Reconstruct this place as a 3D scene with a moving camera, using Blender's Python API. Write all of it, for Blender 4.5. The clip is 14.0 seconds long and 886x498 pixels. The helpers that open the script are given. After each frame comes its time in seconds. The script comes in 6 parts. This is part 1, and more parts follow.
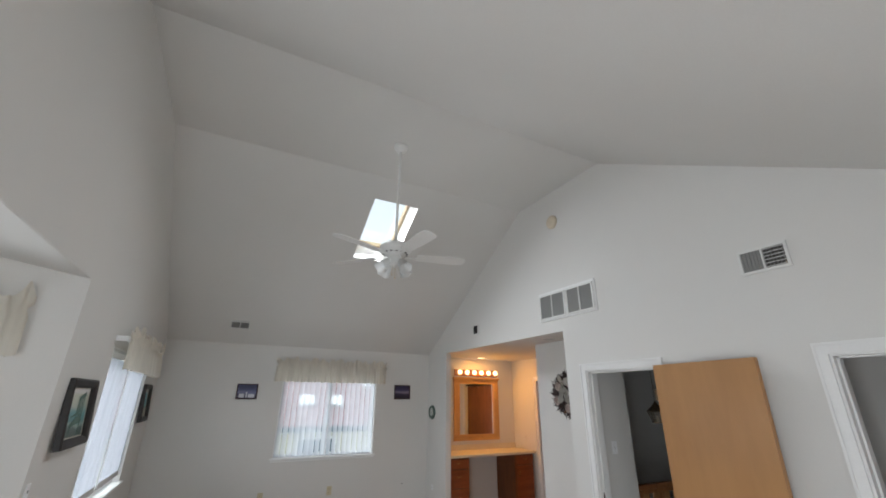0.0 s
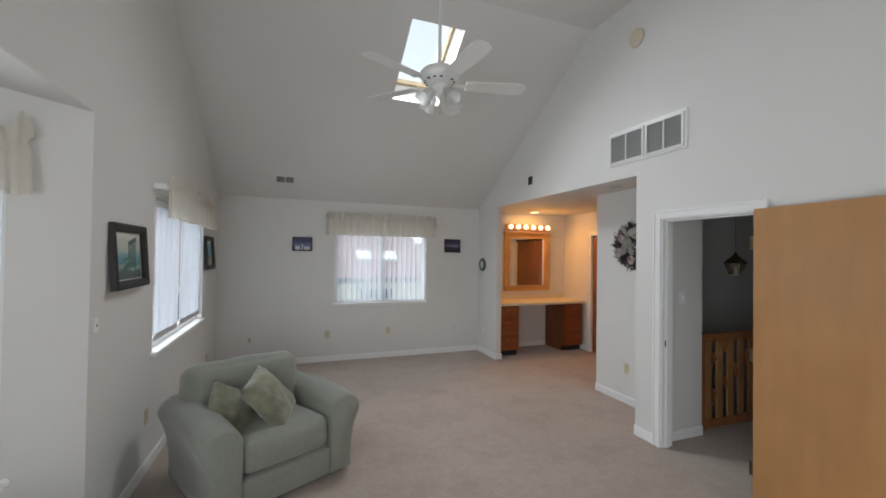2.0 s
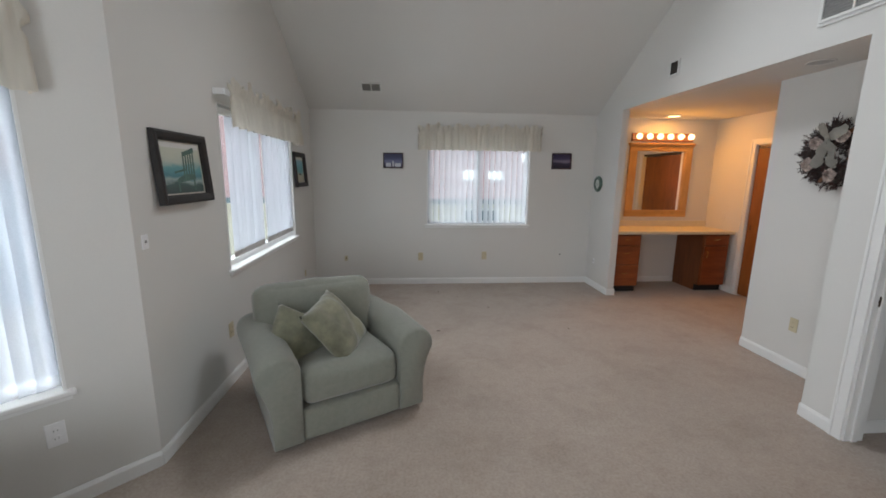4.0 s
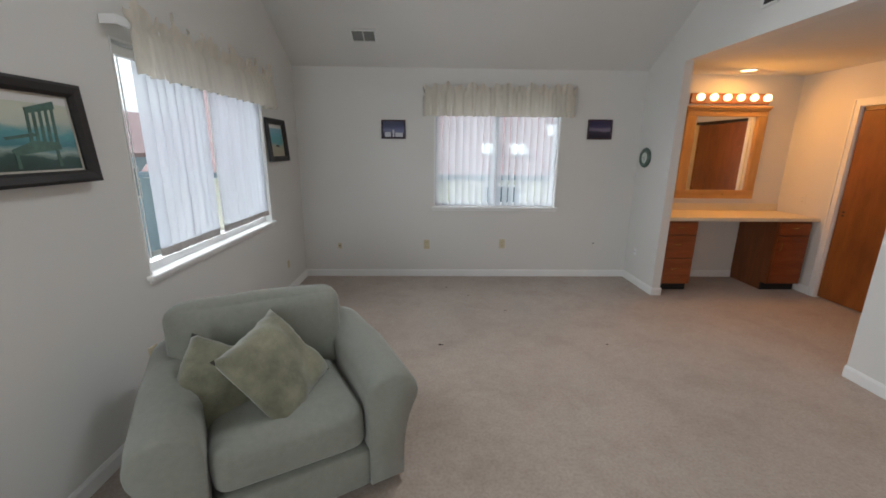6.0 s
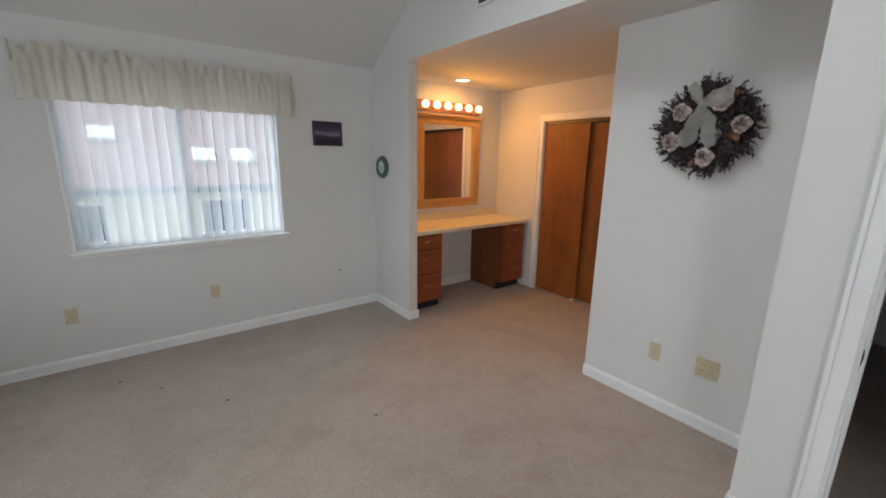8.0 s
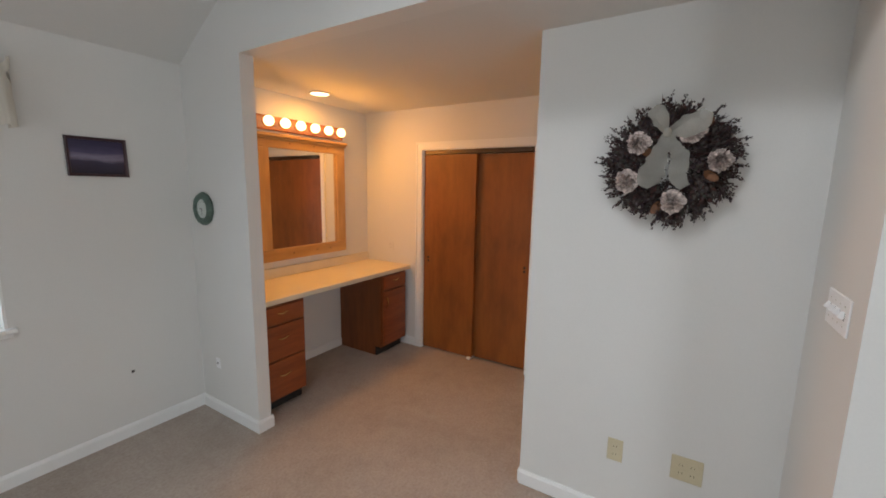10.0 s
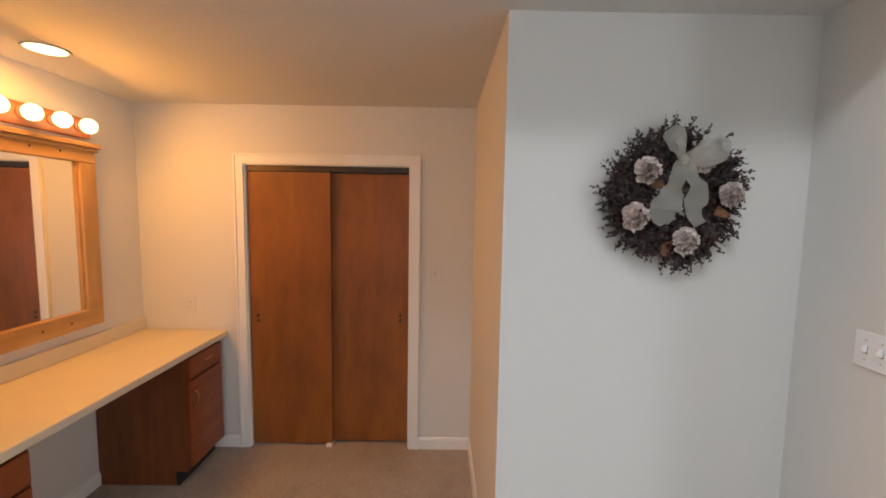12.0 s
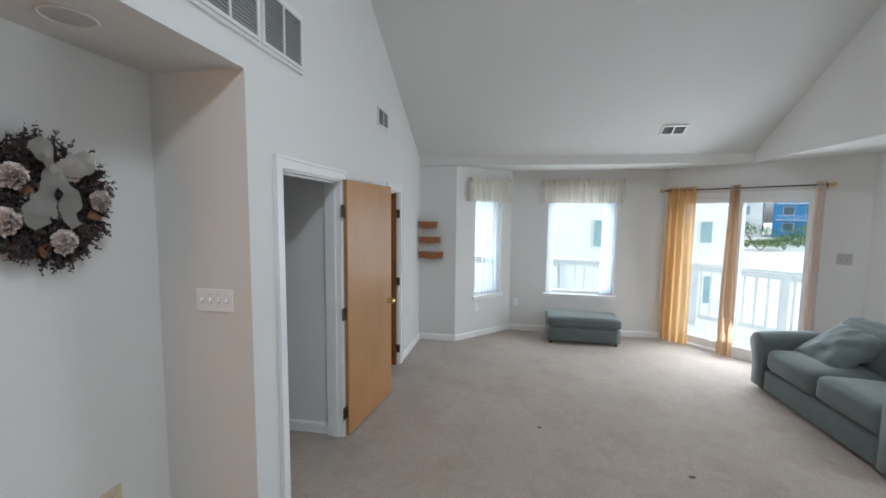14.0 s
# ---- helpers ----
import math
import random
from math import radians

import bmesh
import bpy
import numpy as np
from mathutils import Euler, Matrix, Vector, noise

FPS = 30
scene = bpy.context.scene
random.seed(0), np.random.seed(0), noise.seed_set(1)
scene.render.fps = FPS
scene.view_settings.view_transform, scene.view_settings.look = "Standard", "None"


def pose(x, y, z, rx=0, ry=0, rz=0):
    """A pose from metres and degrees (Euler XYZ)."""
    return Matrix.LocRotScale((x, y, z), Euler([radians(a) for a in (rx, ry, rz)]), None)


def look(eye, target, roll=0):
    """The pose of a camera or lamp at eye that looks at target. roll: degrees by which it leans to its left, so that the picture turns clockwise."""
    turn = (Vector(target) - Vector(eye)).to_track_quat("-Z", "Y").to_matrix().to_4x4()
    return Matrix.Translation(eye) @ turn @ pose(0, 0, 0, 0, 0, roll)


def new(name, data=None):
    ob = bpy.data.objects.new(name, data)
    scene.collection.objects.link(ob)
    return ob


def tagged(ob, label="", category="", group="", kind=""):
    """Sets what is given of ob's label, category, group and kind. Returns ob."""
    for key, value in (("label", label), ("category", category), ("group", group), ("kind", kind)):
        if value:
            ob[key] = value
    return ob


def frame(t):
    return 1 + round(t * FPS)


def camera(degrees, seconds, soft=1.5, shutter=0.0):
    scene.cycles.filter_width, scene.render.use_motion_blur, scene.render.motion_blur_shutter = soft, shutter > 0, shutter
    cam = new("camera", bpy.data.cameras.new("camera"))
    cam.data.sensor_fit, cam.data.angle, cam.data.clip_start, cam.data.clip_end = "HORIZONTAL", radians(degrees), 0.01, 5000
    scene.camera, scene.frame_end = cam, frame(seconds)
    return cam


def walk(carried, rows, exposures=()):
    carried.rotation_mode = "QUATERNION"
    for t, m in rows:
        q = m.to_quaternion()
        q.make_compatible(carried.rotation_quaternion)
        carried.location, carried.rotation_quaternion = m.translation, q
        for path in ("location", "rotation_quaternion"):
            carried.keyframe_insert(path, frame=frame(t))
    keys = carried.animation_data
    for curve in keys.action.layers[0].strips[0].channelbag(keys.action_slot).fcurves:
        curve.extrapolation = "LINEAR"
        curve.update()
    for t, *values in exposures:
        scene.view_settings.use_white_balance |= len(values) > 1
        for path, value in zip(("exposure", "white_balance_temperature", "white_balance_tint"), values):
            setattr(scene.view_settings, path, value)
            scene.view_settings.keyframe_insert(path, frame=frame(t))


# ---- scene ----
cam = camera(96.3, 14.0, soft=1.75)
PATH = [
    (0.0, (0.248, 0.216, 1.706), (1.097, 1.885, 2.407), 0.6),
    (0.5, (0.322, 0.278, 1.688), (1.15, 2.01, 2.247), 0.6),
    (1.0, (0.365, 0.372, 1.651), (1.161, 2.168, 2.03), 0.6),
    (1.5, (0.379, 0.533, 1.64), (1.147, 2.369, 1.838), 0.7),
    (2.0, (0.413, 0.658, 1.631), (1.11, 2.533, 1.66), 0.8),
    (2.5, (0.523, 0.763, 1.612), (1.079, 2.681, 1.509), 0.8),
    (3.0, (0.624, 0.871, 1.6), (1.023, 2.818, 1.383), 0.7),
    (3.5, (0.667, 1.041, 1.581), (0.95, 2.998, 1.281), 0.7),
    (3.7, (0.706, 1.12, 1.578), (0.936, 3.079, 1.247), 0.7),
    (5.8, (0.924, 2.019, 1.53), (0.901, 3.962, 1.059), 0.7),
    (6.0, (0.959, 2.129, 1.548), (1.012, 4.068, 1.059), 0.6),
    (6.5, (1.089, 2.417, 1.575), (1.404, 4.327, 1.072), 0.6),
    (7.0, (1.184, 2.61, 1.566), (1.81, 4.447, 1.083), 0.5),
    (7.5, (1.253, 2.881, 1.585), (2.187, 4.584, 1.109), 0.6),
    (8.0, (1.388, 3.089, 1.581), (2.575, 4.635, 1.131), 0.9),
    (8.5, (1.537, 3.293, 1.583), (2.898, 4.699, 1.167), 1.0),
    (11.0, (2.183, 4.398, 1.669), (4.05, 5.076, 1.441), 1.0),
    (11.5, (2.318, 4.648, 1.659), (4.266, 5.053, 1.461), 0.9),
    (12.0, (2.463, 4.817, 1.685), (4.455, 4.809, 1.51), 0.9),
    (12.5, (2.492, 4.959, 1.678), (4.374, 4.294, 1.556), 0.7),
    (13.0, (2.41, 5.011, 1.703), (3.932, 3.722, 1.559), 0.2),
    (13.5, (2.254, 5.084, 1.708), (3.219, 3.34, 1.547), 0.5),
    (14.0, (2.128, 5.218, 1.728), (2.476, 3.256, 1.552), 0.6),
]
EXPOSURES = [(0.0, 0.76, 6200, 10), (3.0, 0.74, 6200, 10), (6.0, 0.78, 6250, 10), (7.5, 0.84, 6200, 9), (8.5, 0.78, 6100, 8), (11.0, 1.02, 6250, 10), (12.0, 1.03, 6250, 10), (12.5, 1.1, 5950, 9), (13.0, 1.26, 5900, 7), (14.0, 0.76, 5850, 7)]
walk(cam, [(t, look(eye, target, roll)) for t, eye, target, roll in PATH], EXPOSURES)

# ---- sky, sun and large lights ----
world = bpy.data.worlds.new("overcast_sky")
scene.world = world
world.use_nodes = True
wn = world.node_tree
sky = wn.nodes.new("ShaderNodeTexSky")
sky.sky_type, sky.sun_disc = "NISHITA", False
sky.sun_elevation, sky.sun_rotation = radians(52), radians(-86)
sky.air_density, sky.dust_density, sky.ozone_density = 1.0, 4.0, 1.0
wn.nodes["Background"].inputs[1].default_value = 0.15
haze = wn.nodes.new("ShaderNodeHueSaturation")  # a hazy, nearly white sky
haze.inputs["Saturation"].default_value, haze.inputs["Value"].default_value = 0.12, 1.5
wn.links.new(sky.outputs[0], haze.inputs["Color"])
wn.links.new(haze.outputs[0], wn.nodes["Background"].inputs[0])


def lamp(name, kind, m, energy, colour, size=None, size_y=None, spread=180):
    d = bpy.data.lights.new(name, kind)
    d.energy, d.color = energy, colour
    if kind == "AREA":
        d.shape, d.size, d.size_y, d.spread = "RECTANGLE", size, size_y, radians(spread)
    ob = new(name, d)
    ob.matrix_world = m
    return ob


sun = lamp("sun", "SUN", look((-14, 1, 18), (0, 0, 0)), 1.5, (1, 0.97, 0.93))
sun.data.angle = radians(80)  # behind thin cloud
DAY = (0.95, 0.98, 1.0)
# the sky's light at the openings
lamp("skylight_light", "AREA", look((1.72, 4.86, 3.78), (1.72, 4.3, 2.84)), 18.0, DAY, 0.5, 0.75, 150)
lamp("side_window_light", "AREA", look((-0.52, 5.12, 1.38), (0.6, 5.12, 1.38)), 3.8, DAY, 1.6, 0.9, 125)
lamp("bay_side_light", "AREA", look((-0.92, 2.83, 1.25), (0.0, 1.91, 1.25)), 3.2, DAY, 0.38, 1.1)
lamp("far_window_light", "AREA", look((1.7, 7.01, 1.38), (1.7, 5.6, 1.38)), 0.35, DAY, 1.35, 0.9)
lamp("slider_light", "AREA", look((-0.51, 0.11, 1.05), (0.27, 0.89, 0.9)), 22.0, DAY, 1.1, 1.7)
lamp("bay_back_light", "AREA", look((1.17, -0.87, 1.25), (1.17, 0.5, 1.2)), 5.0, DAY, 0.85, 1.15)
lamp("bay_narrow_light", "AREA", look((2.61, -0.475, 1.25), (1.87, 0.265, 1.2)), 1.8, DAY, 0.42, 1.1)

# ---- materials ----


def tree(name):
    m = bpy.data.materials.new(name)
    m.use_nodes = True
    return m, m.node_tree, m.node_tree.nodes["Principled BSDF"]


def link_noise(t, scale, detail=4.0, coords="Object", stretch=None, rough=0.55):
    co = t.nodes.new("ShaderNodeTexCoord")
    src = co.outputs[coords]
    if stretch:
        mp = t.nodes.new("ShaderNodeMapping")
        mp.inputs["Scale"].default_value = stretch
        t.links.new(src, mp.inputs[0])
        src = mp.outputs[0]
    n = t.nodes.new("ShaderNodeTexNoise")
    n.inputs["Scale"].default_value, n.inputs["Detail"].default_value = scale, detail
    n.inputs["Roughness"].default_value = rough
    t.links.new(src, n.inputs["Vector"])
    return n


def ramp(t, src, stops):
    r = t.nodes.new("ShaderNodeValToRGB")
    while len(r.color_ramp.elements) < len(stops):
        r.color_ramp.elements.new(0.5)
    for e, (p, c) in zip(r.color_ramp.elements, stops):
        e.position, e.color = p, (*c, 1)
    t.links.new(src, r.inputs[0])
    return r


def mix(t, a, b, fac, mode="MULTIPLY"):
    n = t.nodes.new("ShaderNodeMix")
    n.data_type, n.blend_type = "RGBA", mode
    for sock, v in ((n.inputs[0], fac), (n.inputs[6], a), (n.inputs[7], b)):
        if isinstance(v, (int, float)):
            sock.default_value = v
        elif isinstance(v, tuple):
            sock.default_value = (*v, 1)
        else:
            t.links.new(v, sock)
    return n.outputs[2]


def add_bump(t, p, src, strength, distance):
    b = t.nodes.new("ShaderNodeBump")
    b.inputs["Strength"].default_value, b.inputs["Distance"].default_value = strength, distance
    t.links.new(src, b.inputs["Height"])
    t.links.new(b.outputs[0], p.inputs["Normal"])


def shade(c, k):
    return tuple(min(1.0, v * k) for v in c)


def surface(name, colour, rough=0.6, metal=0.0, vary=0.08, coarse=1.5, fine=60.0, bump=0.15, dist=0.002, stretch=None, spec=0.5):
    """Two scales of variation in colour, a fine relief and a little wear in the gloss."""
    m, t, p = tree(name)
    big = link_noise(t, coarse, 3, stretch=stretch)
    small = link_noise(t, fine, 5, stretch=stretch)
    r1 = ramp(t, big.outputs[0], [(0.3, shade(colour, 1 - vary)), (0.7, shade(colour, 1 + vary * 0.6))])
    r2 = ramp(t, small.outputs[0], [(0.35, (1 - vary, 1 - vary, 1 - vary)), (0.65, (1, 1, 1))])
    t.links.new(mix(t, r1.outputs[0], r2.outputs[0], 0.8), p.inputs["Base Color"])
    rr = ramp(t, big.outputs[0], [(0.3, (rough * 0.9,) * 3), (0.7, (min(1, rough * 1.1),) * 3)])
    t.links.new(rr.outputs[0], p.inputs["Roughness"])
    p.inputs["Metallic"].default_value = metal
    p.inputs["Specular IOR Level"].default_value = spec
    if bump:
        add_bump(t, p, small.outputs[0], bump, dist)
    return m


def wood(name, light, dark, rough=0.4, along="z", scale=1.0, coat=0.0, calm=False, figure=0.0):
    m, t, p = tree(name)
    st = {"x": (0.12, 1, 1), "y": (1, 0.12, 1), "z": (1, 1, 0.12)}[along]
    grain = link_noise(t, 28 * scale, 6, stretch=st, rough=0.6)
    broad = link_noise(t, 3.2 * scale, 3, stretch=st)
    flame = link_noise(t, 7 * scale, 2, stretch=tuple(v * 1.0 if v == 1 else 0.45 for v in st))
    r1 = ramp(t, grain.outputs[0], [(0.3, dark), (0.7, light)])
    lo = 0.9 if calm else 0.8
    r2 = ramp(t, broad.outputs[0], [(0.3, (lo, lo * 0.96, lo * 0.92)), (0.7, (1, 1, 1))])
    r3 = ramp(t, flame.outputs[0], [(0.42, (lo, lo - 0.03, lo - 0.05)), (0.6, (1, 1, 1))])
    c = mix(t, r1.outputs[0], r2.outputs[0], 1.0)
    c = mix(t, c, r3.outputs[0], 0.7)
    if figure:
        blot = link_noise(t, 6.5, 5, stretch=(1, 1, 0.35), rough=0.6)
        r4 = ramp(t, blot.outputs[0], [(0.36, (1 - figure,) * 3), (0.58, (1, 1, 1))])
        c = mix(t, c, r4.outputs[0], 1.0)
    t.links.new(c, p.inputs["Base Color"])
    p.inputs["Roughness"].default_value = rough
    p.inputs["Coat Weight"].default_value, p.inputs["Coat Roughness"].default_value = coat, 0.25
    add_bump(t, p, grain.outputs[0], 0.08, 0.001)
    return m


def fabric(name, colour, weave=420.0, vary=0.12, coarse=3.0, sheen=0.3, rough=0.9):
    m, t, p = tree(name)
    big, mid = link_noise(t, coarse, 4), link_noise(t, 38, 4)
    fine = link_noise(t, weave, 2)
    r1 = ramp(t, big.outputs[0], [(0.3, shade(colour, 1 - vary)), (0.7, shade(colour, 1 + vary))])
    r2 = ramp(t, mid.outputs[0], [(0.3, (0.9, 0.9, 0.9)), (0.7, (1, 1, 1))])
    r3 = ramp(t, fine.outputs[0], [(0.35, (0.8, 0.8, 0.8)), (0.6, (1, 1, 1))])
    c = mix(t, r1.outputs[0], r2.outputs[0], 1.0)
    t.links.new(mix(t, c, r3.outputs[0], 0.8), p.inputs["Base Color"])
    p.inputs["Roughness"].default_value = rough
    p.inputs["Sheen Weight"].default_value, p.inputs["Sheen Roughness"].default_value = sheen, 0.5
    p.inputs["Specular IOR Level"].default_value = 0.2
    add_bump(t, p, fine.outputs[0], 0.25, 0.002)
    return m


def sheer(name, colour, clear, glow=0.6, weave=300.0):
    """Thin cloth: part of the light goes straight through, part is scattered through, the rest is reflected."""
    m, t, p = tree(name)
    out = t.nodes["Material Output"]
    fine = link_noise(t, weave, 2)
    fold = link_noise(t, 9, 3, stretch=(1, 1, 0.15))
    r = ramp(t, fine.outputs[0], [(0.3, shade(colour, 0.85)), (0.7, colour)])
    r2 = ramp(t, fold.outputs[0], [(0.3, (0.86, 0.86, 0.86)), (0.7, (1, 1, 1))])
    col = mix(t, r.outputs[0], r2.outputs[0], 1.0)
    d, tr, cl = (t.nodes.new("ShaderNodeBsdf" + k) for k in ("Diffuse", "Translucent", "Transparent"))
    t.links.new(col, d.inputs[0])
    t.links.new(col, tr.inputs[0])
    a, b = t.nodes.new("ShaderNodeMixShader"), t.nodes.new("ShaderNodeMixShader")
    a.inputs[0].default_value, b.inputs[0].default_value = glow, clear
    t.links.new(d.outputs[0], a.inputs[1])
    t.links.new(tr.outputs[0], a.inputs[2])
    t.links.new(a.outputs[0], b.inputs[1])
    t.links.new(cl.outputs[0], b.inputs[2])
    t.links.new(b.outputs[0], out.inputs[0])
    return m


def glowing(name, colour, strength):
    m, t, p = tree(name)
    p.inputs["Base Color"].default_value = (*colour, 1)
    p.inputs["Emission Color"].default_value = (*colour, 1)
    p.inputs["Emission Strength"].default_value = strength
    return m


def glass(name, tint=(1, 1, 1), rough=0.0, gloss=0.08):
    m, t, p = tree(name)
    out = t.nodes["Material Output"]
    cl, gl = t.nodes.new("ShaderNodeBsdfTransparent"), t.nodes.new("ShaderNodeBsdfGlossy")
    cl.inputs[0].default_value = (*tint, 1)
    gl.inputs[1].default_value = rough
    s = t.nodes.new("ShaderNodeMixShader")
    s.inputs[0].default_value = gloss
    t.links.new(cl.outputs[0], s.inputs[1])
    t.links.new(gl.outputs[0], s.inputs[2])
    t.links.new(s.outputs[0], out.inputs[0])
    return m


def carpet_material():
    m, t, p = tree("taupe_carpet")
    big, mid = link_noise(t, 0.9, 4), link_noise(t, 14, 4)
    tuft, fine = link_noise(t, 62, 3), link_noise(t, 240, 2)
    c1 = ramp(t, big.outputs[0], [(0.3, (0.40, 0.336, 0.287)), (0.7, (0.455, 0.387, 0.334))])
    c2 = ramp(t, mid.outputs[0], [(0.32, (0.93, 0.92, 0.915)), (0.62, (1, 1, 1))])
    c3 = ramp(t, tuft.outputs[0], [(0.34, (0.80, 0.785, 0.77)), (0.6, (1.0, 1.0, 1.0))])
    c4 = ramp(t, fine.outputs[0], [(0.3, (0.8, 0.8, 0.8)), (0.6, (1, 1, 1))])
    c = mix(t, c1.outputs[0], c2.outputs[0], 1.0)
    c = mix(t, c, c3.outputs[0], 0.75)
    worn = link_noise(t, 2.6, 5, rough=0.65)
    c5 = ramp(t, worn.outputs[0], [(0.36, (0.9, 0.885, 0.87)), (0.52, (1, 1, 1))])
    c = mix(t, c, c5.outputs[0], 1.0)
    t.links.new(mix(t, c, c4.outputs[0], 0.6), p.inputs["Base Color"])
    p.inputs["Roughness"].default_value, p.inputs["Specular IOR Level"].default_value = 0.95, 0.1
    p.inputs["Sheen Weight"].default_value = 0.25
    add_bump(t, p, tuft.outputs[0], 0.4, 0.005)
    return m


PAINT = surface("wall_paint", (0.715, 0.705, 0.68), 0.75, vary=0.025, coarse=0.7, fine=150, bump=0.12, dist=0.0015, spec=0.25)
CEIL = surface("ceiling_paint", (0.69, 0.68, 0.655), 0.85, vary=0.03, coarse=0.6, fine=110, bump=0.2, dist=0.002, spec=0.15)
TRIM = surface("white_trim_paint", (0.83, 0.83, 0.82), 0.4, vary=0.03, coarse=4, fine=90, bump=0.05)
CARPET = carpet_material()
VINYL = surface("white_vinyl", (0.85, 0.86, 0.86), 0.35, vary=0.02, coarse=5, bump=0.0)
PANE = glass("window_glass", (0.93, 0.97, 0.97), 0.0, 0.05)
DOORWOOD = wood("birch_door_veneer", (0.50, 0.27, 0.108), (0.46, 0.24, 0.092), 0.42, "z", 0.35, coat=0.15, calm=True, figure=0.06)
CLOSETWOOD = wood("luan_closet_veneer", (0.34, 0.122, 0.022), (0.28, 0.096, 0.017), 0.55, "z", 0.4, coat=0.05, calm=True, figure=0.26)
CABWOOD = wood("stained_cherry", (0.38, 0.10, 0.026), (0.23, 0.052, 0.013), 0.35, "x", 0.8, coat=0.3)
CABSIDE = wood("stained_cabinet_side", (0.26, 0.082, 0.02), (0.18, 0.053, 0.013), 0.45, "z", 0.8)
PINE = wood("honey_pine", (0.66, 0.40, 0.155), (0.52, 0.29, 0.10), 0.4, "z", 0.8, coat=0.2)
RAILWOOD = wood("stained_oak_rail", (0.40, 0.17, 0.06), (0.26, 0.10, 0.035), 0.4, "z", 1.0)
BRASS = surface("polished_brass", (0.83, 0.62, 0.28), 0.22, 1.0, 0.08, 8, bump=0.0)
STEEL = surface("brushed_nickel", (0.62, 0.6, 0.56), 0.3, 1.0, 0.08, 8, bump=0.0)
BLACK = surface("black_void", (0.02, 0.02, 0.02), 0.8, vary=0.2)
ROD = surface("dark_bronze_rod", (0.08, 0.06, 0.045), 0.4, 0.8, 0.1, 8, bump=0.0)

# ---- mesh helpers ----


def put(name, bm, material, parent=None, smooth=False):
    me = bpy.data.meshes.new(name)
    bmesh.ops.recalc_face_normals(bm, faces=bm.faces)
    bm.to_mesh(me)
    bm.free()
    for mt in material if isinstance(material, (list, tuple)) else [material]:
        me.materials.append(mt)
    if smooth:
        for poly in me.polygons:
            poly.use_smooth = True
    ob = new(name, me)
    ob.parent = parent
    return ob


def part(name, bm, material, parent, label="", smooth=False):
    return tagged(put(name, bm, material, parent, smooth), label)


def base(name, m, label, category, group="", kind=""):
    ob = new(name)
    ob.empty_display_size = 0.1
    ob.matrix_world = m
    return tagged(ob, label, category, group, kind)


def structure(name, bm, material, label, category, smooth=False):
    return tagged(put(name, bm, material, None, smooth), label, category, "", "structure")


def box(bm, x0, x1, y0, y1, z0, z1, bevel=0.0, seg=1):
    vs = bmesh.ops.create_cube(bm, size=1.0)["verts"]
    bmesh.ops.transform(bm, matrix=Matrix.Translation(((x0 + x1) / 2, (y0 + y1) / 2, (z0 + z1) / 2)) @ Matrix.Diagonal((abs(x1 - x0), abs(y1 - y0), abs(z1 - z0), 1)), verts=vs)
    if bevel:
        es = {e for v in vs for e in v.link_edges}
        bmesh.ops.bevel(bm, geom=list(es), offset=bevel, segments=seg, affect="EDGES", profile=0.5)
    return bm


def boxes(*rows, bevel=0.0, seg=1):
    bm = bmesh.new()
    for r in rows:
        box(bm, *r, bevel=bevel, seg=seg)
    return bm


def cyl(bm, p, q, r, r2=None, seg=16, caps=True):
    p, q = Vector(p), Vector(q)
    d = q - p
    m = Matrix.Translation((p + q) / 2) @ d.to_track_quat("Z", "Y").to_matrix().to_4x4()
    bmesh.ops.create_cone(bm, cap_ends=caps, segments=seg, radius1=r, radius2=r if r2 is None else r2, depth=d.length, matrix=m)
    return bm


def ball(bm, c, r, sx=1, sy=1, sz=1, seg=16):
    bmesh.ops.create_uvsphere(bm, u_segments=seg, v_segments=max(6, seg // 2), radius=r, matrix=Matrix.Translation(c) @ Matrix.Diagonal((sx, sy, sz, 1)))
    return bm


def prism(bm, poly, a, b, axis="z"):
    """A polygon, given in the two other axes in order, drawn out from a to b along an axis."""
    def at(u, v, w):
        return {"x": (w, u, v), "y": (u, w, v), "z": (u, v, w)}[axis]
    lo = [bm.verts.new(at(u, v, a)) for u, v in poly]
    hi = [bm.verts.new(at(u, v, b)) for u, v in poly]
    n = len(poly)
    bm.faces.new(lo)
    bm.faces.new(hi)
    for i in range(n):
        bm.faces.new((lo[i], lo[(i + 1) % n], hi[(i + 1) % n], hi[i]))
    return bm


def lathe(bm, prof, seg=24, m=Matrix()):
    rings = []
    for r, z in prof:
        rings.append([bm.verts.new(m @ Vector((r * math.cos(2 * math.pi * i / seg), r * math.sin(2 * math.pi * i / seg), z))) for i in range(seg)])
    for a, b in zip(rings, rings[1:]):
        for i in range(seg):
            bm.faces.new((a[i], a[(i + 1) % seg], b[(i + 1) % seg], b[i]))
    return bm


